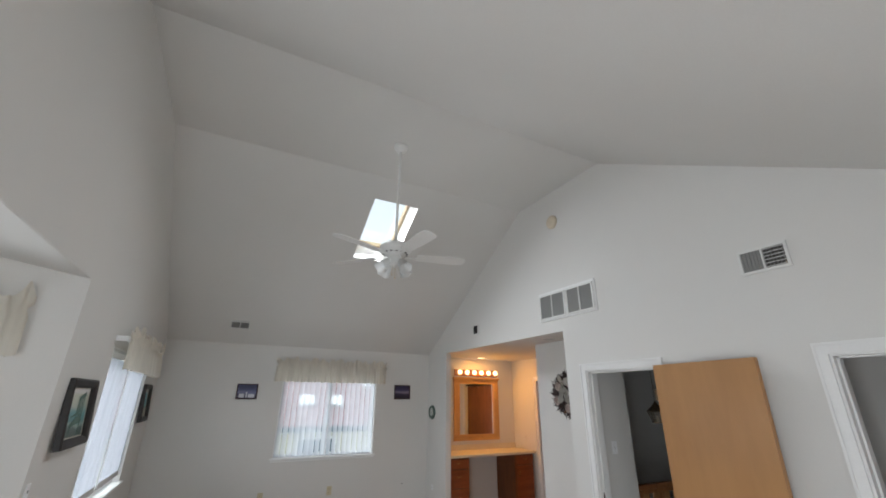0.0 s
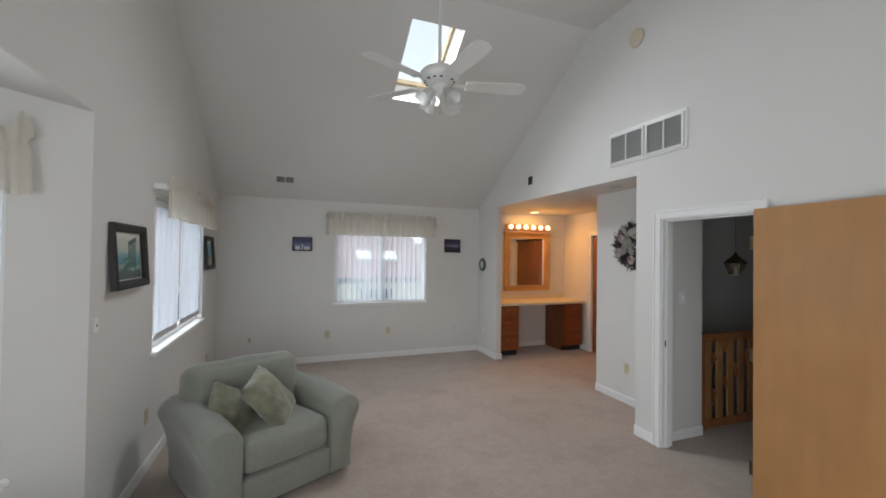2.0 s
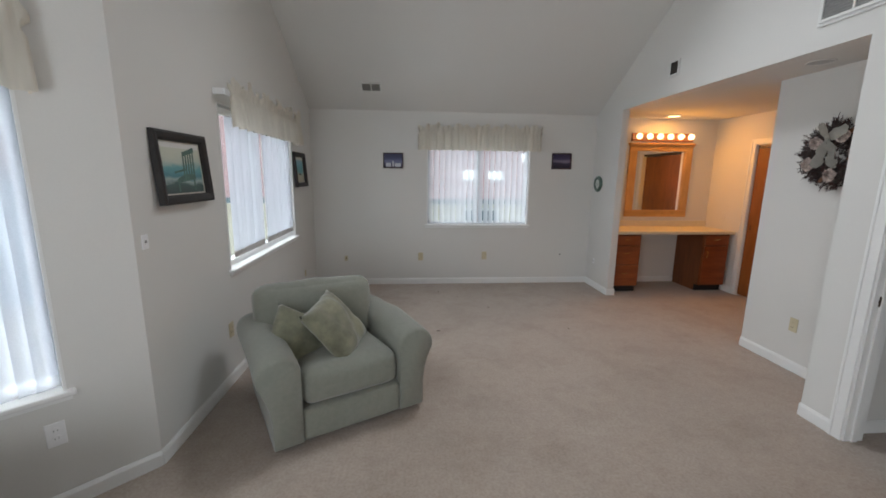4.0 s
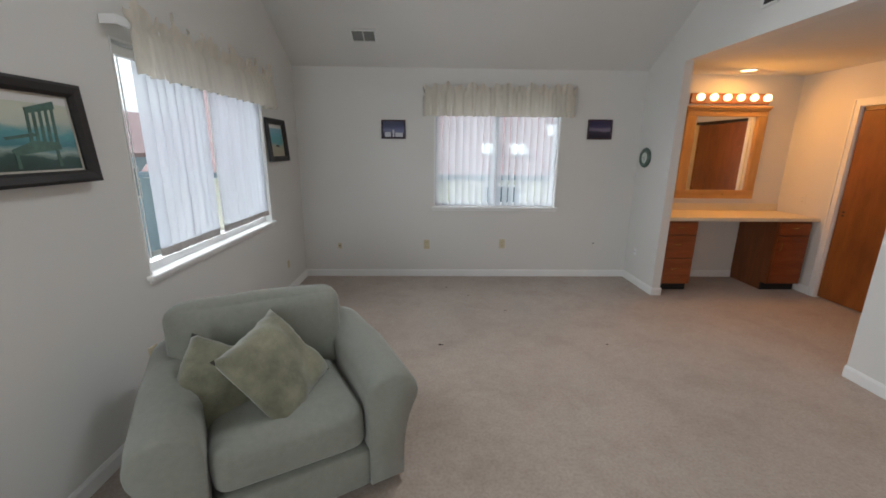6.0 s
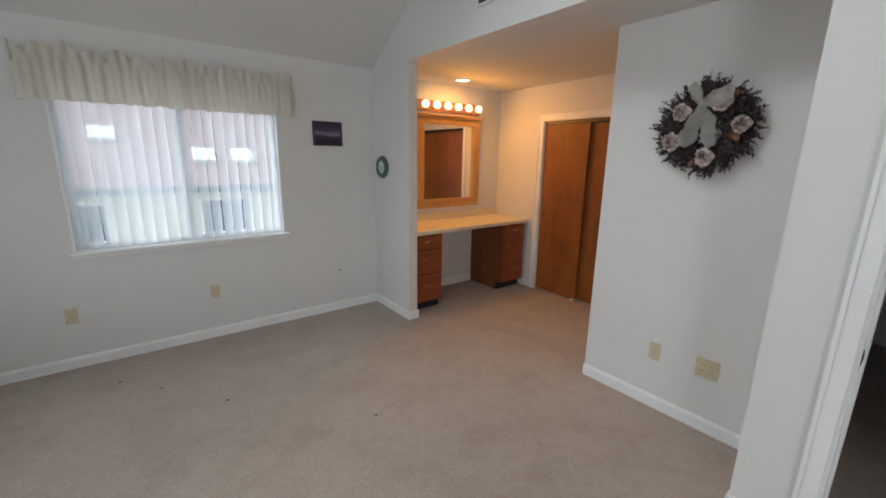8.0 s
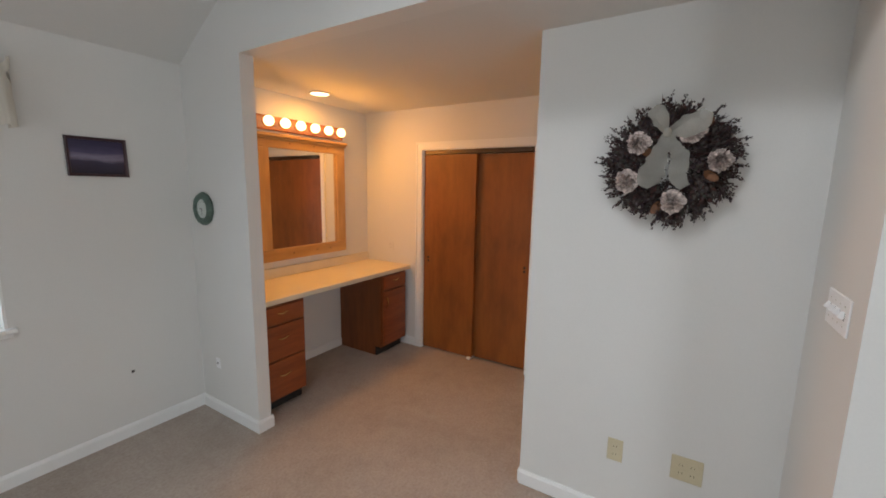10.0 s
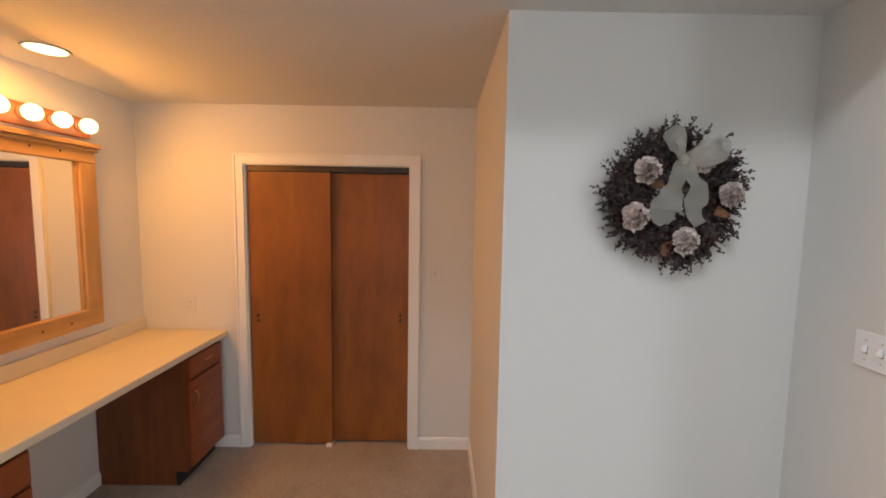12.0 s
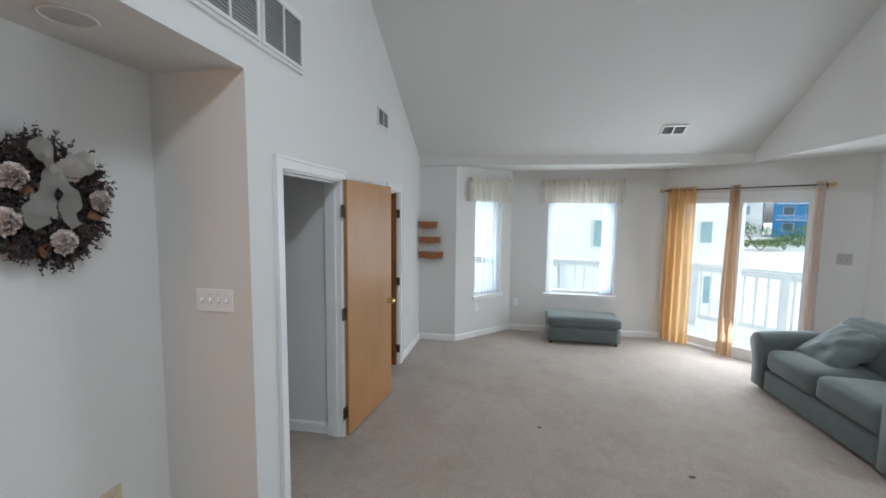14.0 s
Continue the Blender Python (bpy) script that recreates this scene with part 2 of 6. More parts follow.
def slab(bm, length, z0, z1, depth, holes, m):
    """A wall from 0 to length along local x, its room face at y = 0, its body to y = -depth, with holes (u0, u1, w0, w1) through it."""
    us = sorted({0, length, *(v for h in holes for v in h[:2])})
    ws = sorted({z0, z1, *(min(max(v, z0), z1) for h in holes for v in h[2:])})
    solid = {}
    for i in range(len(us) - 1):
        for j in range(len(ws) - 1):
            u, w = (us[i] + us[i + 1]) / 2, (ws[j] + ws[j + 1]) / 2
            solid[i, j] = not any(h[0] < u < h[1] and h[2] < w < h[3] for h in holes)
    cache = {}

    def v(u, y, w):
        k = (round(u, 5), round(y, 5), round(w, 5))
        if k not in cache:
            cache[k] = bm.verts.new(m @ Vector((u, y, w)))
        return cache[k]
    for (i, j), s in solid.items():
        if not s:
            continue
        a, b, c, d = us[i], us[i + 1], ws[j], ws[j + 1]
        for y in (0, -depth):
            bm.faces.new((v(a, y, c), v(b, y, c), v(b, y, d), v(a, y, d)))
        for di, dj, q in ((-1, 0, ((a, c), (a, d))), (1, 0, ((b, c), (b, d))), (0, -1, ((a, c), (b, c))), (0, 1, ((a, d), (b, d)))):
            if not solid.get((i + di, j + dj)):
                (u1, w1), (u2, w2) = q
                bm.faces.new((v(u1, 0, w1), v(u2, 0, w2), v(u2, -depth, w2), v(u1, -depth, w1)))
    return bm


def along(p, q, z=0.0):
    """Pose of a wall from p to q (plan), the room on its left: local x runs along it, local y into the room."""
    a = math.atan2(q[1] - p[1], q[0] - p[0])
    return Matrix.Translation((p[0], p[1], z)) @ Matrix.Rotation(a, 4, "Z")


def span(p, q):
    return math.hypot(q[0] - p[0], q[1] - p[1])


# ---- plan ----
XL, XR, YF, YB = -0.60, 3.385, 6.89, -0.03
XA, XC = 3.91, 5.19            # wreath wall, closet wall
YR, YS, YT = 3.493, 4.594, 6.22  # return wall, side wall of the closet nook, end of the wall stub
ZA, ZB, ZF, ZK, ZT = 2.395, 2.365, 2.42, 2.46, 4.08
YU, YV = 2.74, 4.10            # flat strip of the ceiling
WT, ST = 0.15, 0.09
SL, SB = (-1.32, 2.55), (-1.32, 0.65)
DG, BK = (0.08, -0.75), (2.165, -0.75)
B1, B0 = (2.885, YB), (XR, YB)
LC = (XL, 3.27)
SKY = (1.44, 2.0, 4.36, 5.18)  # skylight: x0, x1, y0, y1 on the slope


def z_far(y):
    return ZF + (YF - y) * (ZT - ZF) / (YF - YV)


def z_back(y):
    return ZK + (y - YB) * (ZT - ZK) / (YU - YB)


# ---- floor, ground ----
bm = bmesh.new()
prism(bm, [(XR + 0.06, YF + 0.1), (XL - 0.1, YF + 0.1), (XL - 0.1, 3.46), (-1.42, 2.65), (-1.42, 0.62), (0.04, -0.85), (2.2, -0.85), (2.95, -0.1), (XR + 0.06, -0.1)], -0.2, 0.0)
box(bm, XR + 0.06, 5.95, YS - 0.1, YF + 0.1, -0.2, 0.0)
box(bm, XR + 0.06, XA + 0.05, YR - 0.15, YS - 0.1, -0.2, 0.0)
box(bm, XR + 0.06, 6.6, -0.2, YR - 0.15, -0.2, 0.0)
structure("floor", bm, CARPET, "worn taupe cut-pile wall-to-wall carpet", "carpet")

# ---- walls ----
FARWIN = (0.97, 2.44, 0.87, 2.06)
wf = (XC + 0.12 - (XL - WT))
bm = slab(bmesh.new(), wf, 0, ZF + 0.12, WT, [(XC + 0.12 - FARWIN[1], XC + 0.12 - FARWIN[0], FARWIN[2], FARWIN[3])], along((XC + 0.12, YF), (XL - WT, YF)))
structure("wall_north", bm, PAINT, "off-white painted end wall with a window", "wall")

SIDEWIN = (4.26, 5.98, 0.85, 2.06)
bm = slab(bmesh.new(), YF - LC[1], 0, ZB, WT, [(YF - SIDEWIN[1], YF - SIDEWIN[0], SIDEWIN[2], SIDEWIN[3])], along((XL, YF), LC))
GABLE = [(YB, ZB), (YB, ZK), (YU, ZT), (YV, ZT), (YF, ZF), (YF, ZB)]
prism(bm, GABLE, XL - WT, XL, "x")
structure("wall_west", bm, PAINT, "off-white painted gable wall over a bay opening", "wall")

BAYZ = (0.58, 2.04)
s1 = span(LC, SL)
NW1, NW5 = (0.32, 0.76), (0.19, 0.70)  # the narrow bay windows along their walls
bay = []
bm = slab(bmesh.new(), s1, 0, ZB, WT, [(*NW1, *BAYZ)], along(LC, SL))
bay.append(structure("wall_bay_1", bm, PAINT, "off-white slanted bay wall with a narrow window", "wall"))
bm = slab(bmesh.new(), span(SL, SB), 0, ZB, WT, [], along(SL, SB))
structure("wall_bay_2", bm, PAINT, "plain off-white bay wall", "wall")
s3 = span(SB, DG)
SLIDE = (s3 - 1.62, s3 - 0.10, 0.0, 2.03)
bm = slab(bmesh.new(), s3, 0, ZB, WT, [SLIDE], along(SB, DG))
structure("wall_bay_3", bm, PAINT, "off-white diagonal wall with a sliding glass door", "wall")
bm = slab(bmesh.new(), span(DG, BK), 0, ZB, WT, [(0.69 - DG[0], 1.65 - DG[0], *BAYZ)], along(DG, BK))
structure("wall_bay_4", bm, PAINT, "off-white bay wall with a window", "wall")
s5 = span(BK, B1)
bm = slab(bmesh.new(), s5, 0, ZB, WT, [(*NW5, *BAYZ)], along(BK, B1))
structure("wall_bay_5", bm, PAINT, "off-white slanted bay wall with a narrow window", "wall")
bm = slab(bmesh.new(), span(B1, B0) + 0.12, 0, ZB, WT, [], along(B1, (B0[0] + 0.12, YB)))
structure("wall_south", bm, PAINT, "off-white painted wall beside the bay", "wall")
bm = boxes((XL, XR, YB - 0.12, YB + 0.012, ZB + 0.004, ZK + 0.02))
structure("header_south", bm, PAINT, "white painted header under the sloping ceiling", "header")

DOOR1 = (2.45, 3.225, 0.0, 1.972)
DOOR2 = (0.93, 1.33, 0.0, 1.975)
bm = slab(bmesh.new(), YR - YB, 0, ZA, 0.12, [tuple(v - YB for v in DOOR1[:2]) + DOOR1[2:], tuple(v - YB for v in DOOR2[:2]) + DOOR2[2:]], along((XR, YB), (XR, YR)))
slab(bm, YF - YT, 0, ZA, ST, [], along((XR, YT), (XR, YF)))
prism(bm, [(YB, ZA), (YB, ZK), (YU, ZT), (YV, ZT), (YF, ZF), (YF, ZA)], XR, XR + 0.12, "x")
structure("wall_east", bm, PAINT, "off-white gable wall with a doorway and a dressing nook", "wall")

bm = boxes((XR + 0.12, XA + 0.06, 3.283, YR, 0, ZA))
structure("wall_return", bm, PAINT, "off-white wall return beside the doorway", "wall")
bm = boxes((XA, XA + 0.10, YR, YS - 0.12, 0, ZA), (XA, XC + 0.75, YS - 0.12, YS, 0, ZA))
structure("wall_wreath", bm, PAINT, "off-white recessed wall with a wreath", "wall")
CLOSET = (5.03, 6.168, 0.0, 2.01)
bm = slab(bmesh.new(), YF - YS, 0, ZA, 0.12, [(CLOSET[0] - YS, CLOSET[1] - YS, 0, 2.01)], along((XC, YS), (XC, YF)))
structure("wall_closet", bm, PAINT, "off-white nook wall with a closet opening", "wall")
# never seen behind the doors; added to block light
bm = boxes((XC + 0.62, XC + 0.72, YS, YF, 0, ZA))
structure("wall_closet_back", bm, PAINT, "unseen backing wall that blocks light behind the closet doors", "wall")

# hall and stairwell behind the doorway
# last two boxes: floor and closing wall added to keep outside light out
HALL = ((6.5, 6.6, -0.2, 4.7, -2.8, 2.6), (XR + 0.12, 6.5, 2.335, 2.435, 0, ZA), (XR + 0.12, 4.25, 0.55, 0.65, 0, ZA), (4.15, 4.25, 0.65, 2.335, 0, ZA), (4.03, 6.6, 4.37, 4.47, -2.8, ZA), (4.03, 4.13, 3.38, 4.37, -2.8, -0.01), (4.03, 6.6, 3.25, 3.355, -2.8, -0.21), (4.0, 6.6, 3.25, 4.47, -2.9, -2.8))
for i, row in enumerate(HALL):
    structure("wall_hall_%d" % (i + 1), boxes(row), PAINT, "plain off-white wall of the hall and stairwell", "wall")

# ---- ceilings ----
bm = bmesh.new()
prism(bm, [(YB - 0.1, z_back(YB - 0.1)), (YU, ZT), (YV, ZT), (YV, ZT + 0.14), (YU, ZT + 0.14), (YB - 0.1, z_back(YB - 0.1) + 0.16)], XL - WT, XR + 0.12, "x")
run = math.hypot(YF + 0.1 - YV, z_far(YF + 0.1) - ZT)
k = run / (YF + 0.1 - YV)
down = math.atan2(ZT - z_far(YF), YF - YV)
ms = Matrix.Translation((XL - WT, YV, ZT)) @ Matrix.Rotation(-down, 4, "X") @ Matrix(((1, 0, 0, 0), (0, 0, 1, 0), (0, -1, 0, 0), (0, 0, 0, 1)))
slab(bm, XR + 0.12 - XL + WT, 0, run, 0.28, [(SKY[0] - XL + WT, SKY[1] - XL + WT, (SKY[2] - YV) * k, (SKY[3] - YV) * k)], ms)
structure("ceiling", bm, CEIL, "off-white vaulted ceiling with a skylight", "ceiling")
bm = bmesh.new()
prism(bm, [(XL - 0.004, LC[1]), SL, SB, (XL - 0.004, -0.066)], ZB - 0.004, ZB + 0.1, "z")
prism(bm, [(XL - 0.004, -0.066), DG, BK, B1, (XL - 0.004, YB)], ZB - 0.004, ZB + 0.1, "z")
structure("ceiling_bay", bm, CEIL, "low flat white ceiling of the bay", "ceiling")
bm = boxes((XR + 0.12, 6.6, -0.2, YF, ZA, ZA + 0.1))
structure("ceiling_alcove", bm, CEIL, "low flat white ceiling of the nook", "ceiling")

# ---- trim, doors and windows ----
AGED = surface("aged_brass", (0.16, 0.12, 0.075), 0.4, 0.9, 0.2, 12)


def casing(bm, u0, u1, z1, w=0.062, t=0.016, m=Matrix(), z0=0.0):
    """A door casing round an opening in a wall, in the wall's own axes."""
    b = bmesh.new()
    box(b, u0 - w, u0 + 0.004, 0, t, z0, z1 + w)
    box(b, u1 - 0.004, u1 + w, 0, t, z0, z1 + w)
    box(b, u0 + 0.004, u1 - 0.004, 0, t, z1 - 0.004, z1 + w)
    box(b, u0 - w, u0 - w + 0.014, t, t + 0.007, z0, z1 + w)
    box(b, u1 + w - 0.014, u1 + w, t, t + 0.007, z0, z1 + w)
    box(b, u0 - w + 0.014, u1 + w - 0.014, t, t + 0.007, z1 + w - 0.014, z1 + w)
    bmesh.ops.transform(b, matrix=m, verts=b.verts)
    me = bpy.data.meshes.new("c")
    b.to_mesh(me)
    b.free()
    bm.from_mesh(me)
    bpy.data.meshes.remove(me)


def lining(bm, u0, u1, z1, depth, m, t=0.018, stop=True):
    b = bmesh.new()
    box(b, u0 + 0.001, u0 + t, -depth - 0.004, 0.002, 0, z1 - 0.001)
    box(b, u1 - t, u1 - 0.001, -depth - 0.004, 0.002, 0, z1 - 0.001)
    box(b, u0 + t, u1 - t, -depth - 0.004, 0.002, z1 - t, z1 - 0.001)
    if stop:
        box(b, u0 + t, u0 + t + 0.011, -0.075, -0.04, 0, z1 - t)
        box(b, u1 - t - 0.011, u1 - t, -0.075, -0.04, 0, z1 - t)
        box(b, u0 + t, u1 - t, -0.075, -0.04, z1 - t - 0.011, z1 - t)
    bmesh.ops.transform(b, matrix=m, verts=b.verts)
    me = bpy.data.meshes.new("c")
    b.to_mesh(me)
    b.free()
    bm.from_mesh(me)
    bpy.data.meshes.remove(me)


ME = along((XR, YB), (XR, YR))  # east wall: u = y - YB, room on the left
MC = along((XC, YS), (XC, YF))
for i, (o, name) in enumerate(((DOOR1, "hall doorway"), (DOOR2, "linen closet"))):
    bm = bmesh.new()
    casing(bm, o[0] - YB, o[1] - YB, o[3], m=ME)
    lining(bm, o[0] - YB, o[1] - YB, o[3], 0.12, ME)
    structure("trim_door", bm, TRIM, "white painted casing of the " + name, "door casing")
bm = bmesh.new()
casing(bm, CLOSET[0] - YS, CLOSET[1] - YS, CLOSET[3], m=MC)
lining(bm, CLOSET[0] - YS, CLOSET[1] - YS, CLOSET[3], 0.12, MC, 0.012, False)
structure("trim_closet", bm, TRIM, "white painted casing of the sliding closet", "door casing")


def skirting(p, q, gaps=(), h=0.085, t=0.013, ends=(0, 0)):
    m, n = along(p, q), span(p, q)
    cuts, u = [], ends[0]
    for a, b in sorted(gaps):
        cuts.append((u, a))
        u = b
    cuts.append((u, n + ends[1]))
    for a, b in cuts:
        bmm = bmesh.new()
        prism(bmm, [(0.0, 0.0), (t, 0.0), (t, h - 0.018), (t * 0.45, h), (0.0, h)], a, b, "x")
        bmesh.ops.transform(bmm, matrix=m, verts=bmm.verts)
        yield bmm


runs = [((XC, YF), (XR + ST, YF), ()), ((XR, YF), (XL, YF), ()), ((XL, YF), LC, ()), (LC, SL, ()), (SL, SB, ()),
        (SB, DG, [(SLIDE[0] - 0.05, SLIDE[1] + 0.05)]), (DG, BK, ()), (BK, B1, ()), (B1, B0, ()),
        ((XR, YB), (XR, YR), [(DOOR2[0] - YB - 0.062, DOOR2[1] - YB + 0.062), (DOOR1[0] - YB - 0.062, DOOR1[1] - YB + 0.062)]),
        ((XR, YR), (XA, YR), ()), ((XA, YR), (XA, YS), ()), ((XA, YS), (XC, YS), ()),
        ((XC, YS), (XC, YF), [(CLOSET[0] - YS - 0.062, CLOSET[1] - YS + 0.062)]),
        ((XR, YT), (XR, YF), ()), ((XR + ST, YT), (XR, YT), ()), ((XR + ST, YF), (XR + ST, YT), ()),
        ((XR + 0.12, 2.435), (6.5, 2.435), ()), ((XA + 0.06, 3.283), (XR + 0.12, 3.283), ()), ((XA + 0.06, YR - 0.1), (XA + 0.06, 3.283), ())]
bm = bmesh.new()
for p, q, g in runs:
    out = 0.013 if (p, q) in (((XR + ST, YT), (XR, YT)),) else 0
    for b in skirting(p, q, g, ends=(-out, out)):
        me = bpy.data.meshes.new("c")
        b.to_mesh(me)
        b.free()
        bm.from_mesh(me)
        bpy.data.meshes.remove(me)
structure("baseboard", bm, TRIM, "low white painted baseboard", "baseboard")


def door_leaf(name, m, w, h, material, label, knob_z=0.92, t=0.035):
    """A flush door: hinge at local x = 0, leaf along +x, its faces at y = 0 and y = t."""
    d = base(name, m, label, "door", "", "structure")
    part("leaf", boxes((0, w, 0, t, 0.012, h), bevel=0.002), material, d)
    for side, y in ((-1, 0.0), (1, t)):
        k = bmesh.new()
        lathe(k, [(0.0, 0.0), (0.03, 0.0), (0.031, 0.005), (0.014, 0.01), (0.011, 0.028), (0.022, 0.034), (0.028, 0.048), (0.022, 0.06), (0.0, 0.063)], 20, Matrix.Translation((w - 0.065, y, knob_z)) @ Matrix.Rotation(radians(90 if side < 0 else -90), 4, "X"))
        part("door_knob", k, BRASS, d, "polished brass knob", True)
    part("latch_plate", boxes((w - 0.0005, w + 0.002, t / 2 - 0.012, t / 2 + 0.012, knob_z - 0.028, knob_z + 0.028)), BRASS, d)
    for z in (0.2, 0.97, h - 0.23):
        b = boxes((-0.042, -0.0005, t - 0.014, t - 0.010, z - 0.045, z + 0.045))
        cyl(b, (-0.006, t - 0.018, z - 0.047), (-0.006, t - 0.018, z + 0.047), 0.006, seg=10)
        part("hinge", b, AGED, d, "tarnished bronze butt hinge")
    return d


HINGE1, FREE1 = Vector((3.372, 2.452, 0)), Vector((3.285, 1.652, 0))
a1 = math.atan2(FREE1.y - HINGE1.y, FREE1.x - HINGE1.x)
door_leaf("door_1", Matrix.Translation(HINGE1) @ Matrix.Rotation(a1, 4, "Z") @ Matrix.Translation((0, -0.035, 0)), 0.80, 1.972, DOORWOOD, "open flush birch-veneer door with a brass knob")
door_leaf("door_2", Matrix.Translation((3.41, 0.955, 0)) @ Matrix.Rotation(radians(2), 4, "Z"), 0.38, 1.955, CLOSETWOOD, "narrow brown veneer closet door standing open inwards")
bm = boxes((XR + 0.03, XR + 0.055, 3.2045, 3.2075, 0.86, 0.92))
cyl(bm, (XR + 0.042, 3.21, 0.89), (XR + 0.042, 3.203, 0.89), 0.016, seg=14)
tagged(put("strike_plate", bm, ROD), "dark bronze strike plate on the door jamb", "strike plate")

# closet bypass doors
track = base("closet_track", pose(XC + 0.06, (CLOSET[0] + CLOSET[1]) / 2, 1.99), "dark metal track above the closet doors", "door track")
part("rail", boxes((-0.045, 0.045, -0.552, 0.552, -0.03, 0.006)), ROD, track)
for j, (y0, y1, x) in enumerate(((5.585, 6.152, 0.018), (5.05, 5.63, 0.062))):
    d = base("closet_door", pose(XC + x, (y0 + y1) / 2, 0.0), "reddish-brown veneer sliding closet door", "sliding door", "closet doors")
    w = (y1 - y0) / 2
    part("panel", boxes((0, 0.034, -w, w, 0.016, 1.955), bevel=0.0015), CLOSETWOOD, d)
    for z in (0.90, 0.935):
        b = bmesh.new()
        cy = w - 0.055 if j == 0 else -w + 0.055
        cyl(b, (-0.003, cy, z + 0.02), (0.001, cy, z + 0.02), 0.012, seg=14)
        part("finger_pull", b, ROD, d, "small round bronze finger pull")
tagged(put("floor_guide", boxes((XC - 0.01, XC + 0.1, 5.585, 5.625, 0.0, 0.022), bevel=0.003), VINYL), "white plastic floor guide under the closet doors", "door guide")


def window(name, m, u0, u1, z0, z1, label, bars=1):
    """Frame, sash stile, panes and sill in a wall opening, in the wall's own axes."""
    w = base(name, m, label, "window", "", "structure")
    f, y0, y1 = 0.045, -0.13, -0.06
    part("window_frame", boxes((u0, u0 + f, y0, y1, z0, z1), (u1 - f, u1, y0, y1, z0, z1), (u0 + f, u1 - f, y0, y1, z0, z0 + f), (u0 + f, u1 - f, y0, y1, z1 - f, z1)), VINYL, w)
    cuts = [u0 + f + (u1 - u0 - 2 * f) * i / (bars + 1) for i in range(bars + 2)]
    for u in cuts[1:-1]:
        part("stile", boxes((u - 0.03, u + 0.03, y0 + 0.01, y1 - 0.005, z0 + f, z1 - f), bevel=0.003), VINYL, w)
    for a, b in zip(cuts, cuts[1:]):
        p = part("pane", boxes((a, b, -0.098, -0.092, z0 + f, z1 - f)), PANE, w)
        p.visible_shadow = False
    part("window_sill", boxes((u0 - 0.03, u1 + 0.03, -0.058, 0.035, z0 - 0.022, z0 + 0.003), bevel=0.006, seg=2), TRIM, w)
    part("window_apron", boxes((u0 - 0.015, u1 + 0.015, 0.0, 0.012, z0 - 0.045, z0 - 0.0225)), TRIM, w)
    part("window_jamb", boxes((u0, u0 + 0.012, -0.058, 0.003, z0 + 0.003, z1), (u1 - 0.012, u1, -0.058, 0.003, z0 + 0.003, z1), (u0 + 0.012, u1 - 0.012, -0.058, 0.003, z1 - 0.012, z1)), TRIM, w)
    return w


MF = along((XC + 0.12, YF), (XL - WT, YF))


def uf(x):
    return XC + 0.12 - x


MW = along((XL, YF), LC)


def uw(y):
    return YF - y


M1, M3, M4, M5 = along(LC, SL), along(SB, DG), along(DG, BK), along(BK, B1)
window("window_1", MF, uf(FARWIN[1]), uf(FARWIN[0]), *FARWIN[2:], "white vinyl slider window with vertical blinds")
window("window_2", MW, uw(SIDEWIN[1]), uw(SIDEWIN[0]), *SIDEWIN[2:], "wide white vinyl window behind closed vertical blinds")
window("window_3", M1, *NW1, *BAYZ, "narrow white bay window", 0)
window("window_4", M4, 0.69 - DG[0], 1.65 - DG[0], *BAYZ, "white bay window facing the deck", 0)
window("window_5", M5, *NW5, *BAYZ, "narrow white bay window", 0)

# sliding glass door on the diagonal
sd = base("sliding_door", M3, "white framed sliding glass door to the deck", "door", "", "structure")
a, b = SLIDE[0], SLIDE[1]
mid = (a + b) / 2
part("door_frame", boxes((a, a + 0.05, -0.14, -0.01, 0, 2.03), (b - 0.05, b, -0.14, -0.01, 0, 2.03), (a + 0.05, b - 0.05, -0.14, -0.01, 1.975, 2.03), (a + 0.05, b - 0.05, -0.14, -0.01, 0.0, 0.035)), VINYL, sd)
for u0, u1, y in ((a + 0.05, mid + 0.04, -0.06), (mid - 0.04, b - 0.05, -0.105)):
    part("sash", boxes((u0, u0 + 0.075, y - 0.02, y + 0.02, 0.036, 1.974), (u1 - 0.075, u1, y - 0.02, y + 0.02, 0.036, 1.974), (u0 + 0.075, u1 - 0.075, y - 0.02, y + 0.02, 1.9, 1.974), (u0 + 0.075, u1 - 0.075, y - 0.02, y + 0.02, 0.036, 0.13)), VINYL, sd)
    p = part("pane", boxes((u0 + 0.075, u1 - 0.075, y - 0.004, y + 0.004, 0.13, 1.9)), PANE, sd)
    p.visible_shadow = False
part("pull_handle", boxes((mid + 0.0, mid + 0.02, -0.04, -0.015, 0.95, 1.15), bevel=0.005), VINYL, sd)

# skylight
TANW = surface("skylight_flashing", (0.55, 0.42, 0.27), 0.5, vary=0.1)
sk = base("skylight", ms, "fixed skylight with a white shaft and tan frame", "skylight", "", "structure")
u0, u1, w0, w1 = SKY[0] - XL + WT, SKY[1] - XL + WT, (SKY[2] - YV) * k, (SKY[3] - YV) * k
part("skylight_frame", boxes((u0 - 0.04, u0 + 0.03, -0.36, -0.285, w0 - 0.04, w1 + 0.04), (u1 - 0.03, u1 + 0.04, -0.36, -0.285, w0 - 0.04, w1 + 0.04), (u0 + 0.03, u1 - 0.03, -0.36, -0.285, w0 - 0.04, w0 + 0.03), (u0 + 0.03, u1 - 0.03, -0.36, -0.285, w1 - 0.03, w1 + 0.04)), TANW, sk)
p = part("pane", boxes((u0 + 0.03, u1 - 0.03, -0.33, -0.322, w0 + 0.03, w1 - 0.03)), PANE, sk)
p.visible_shadow = False

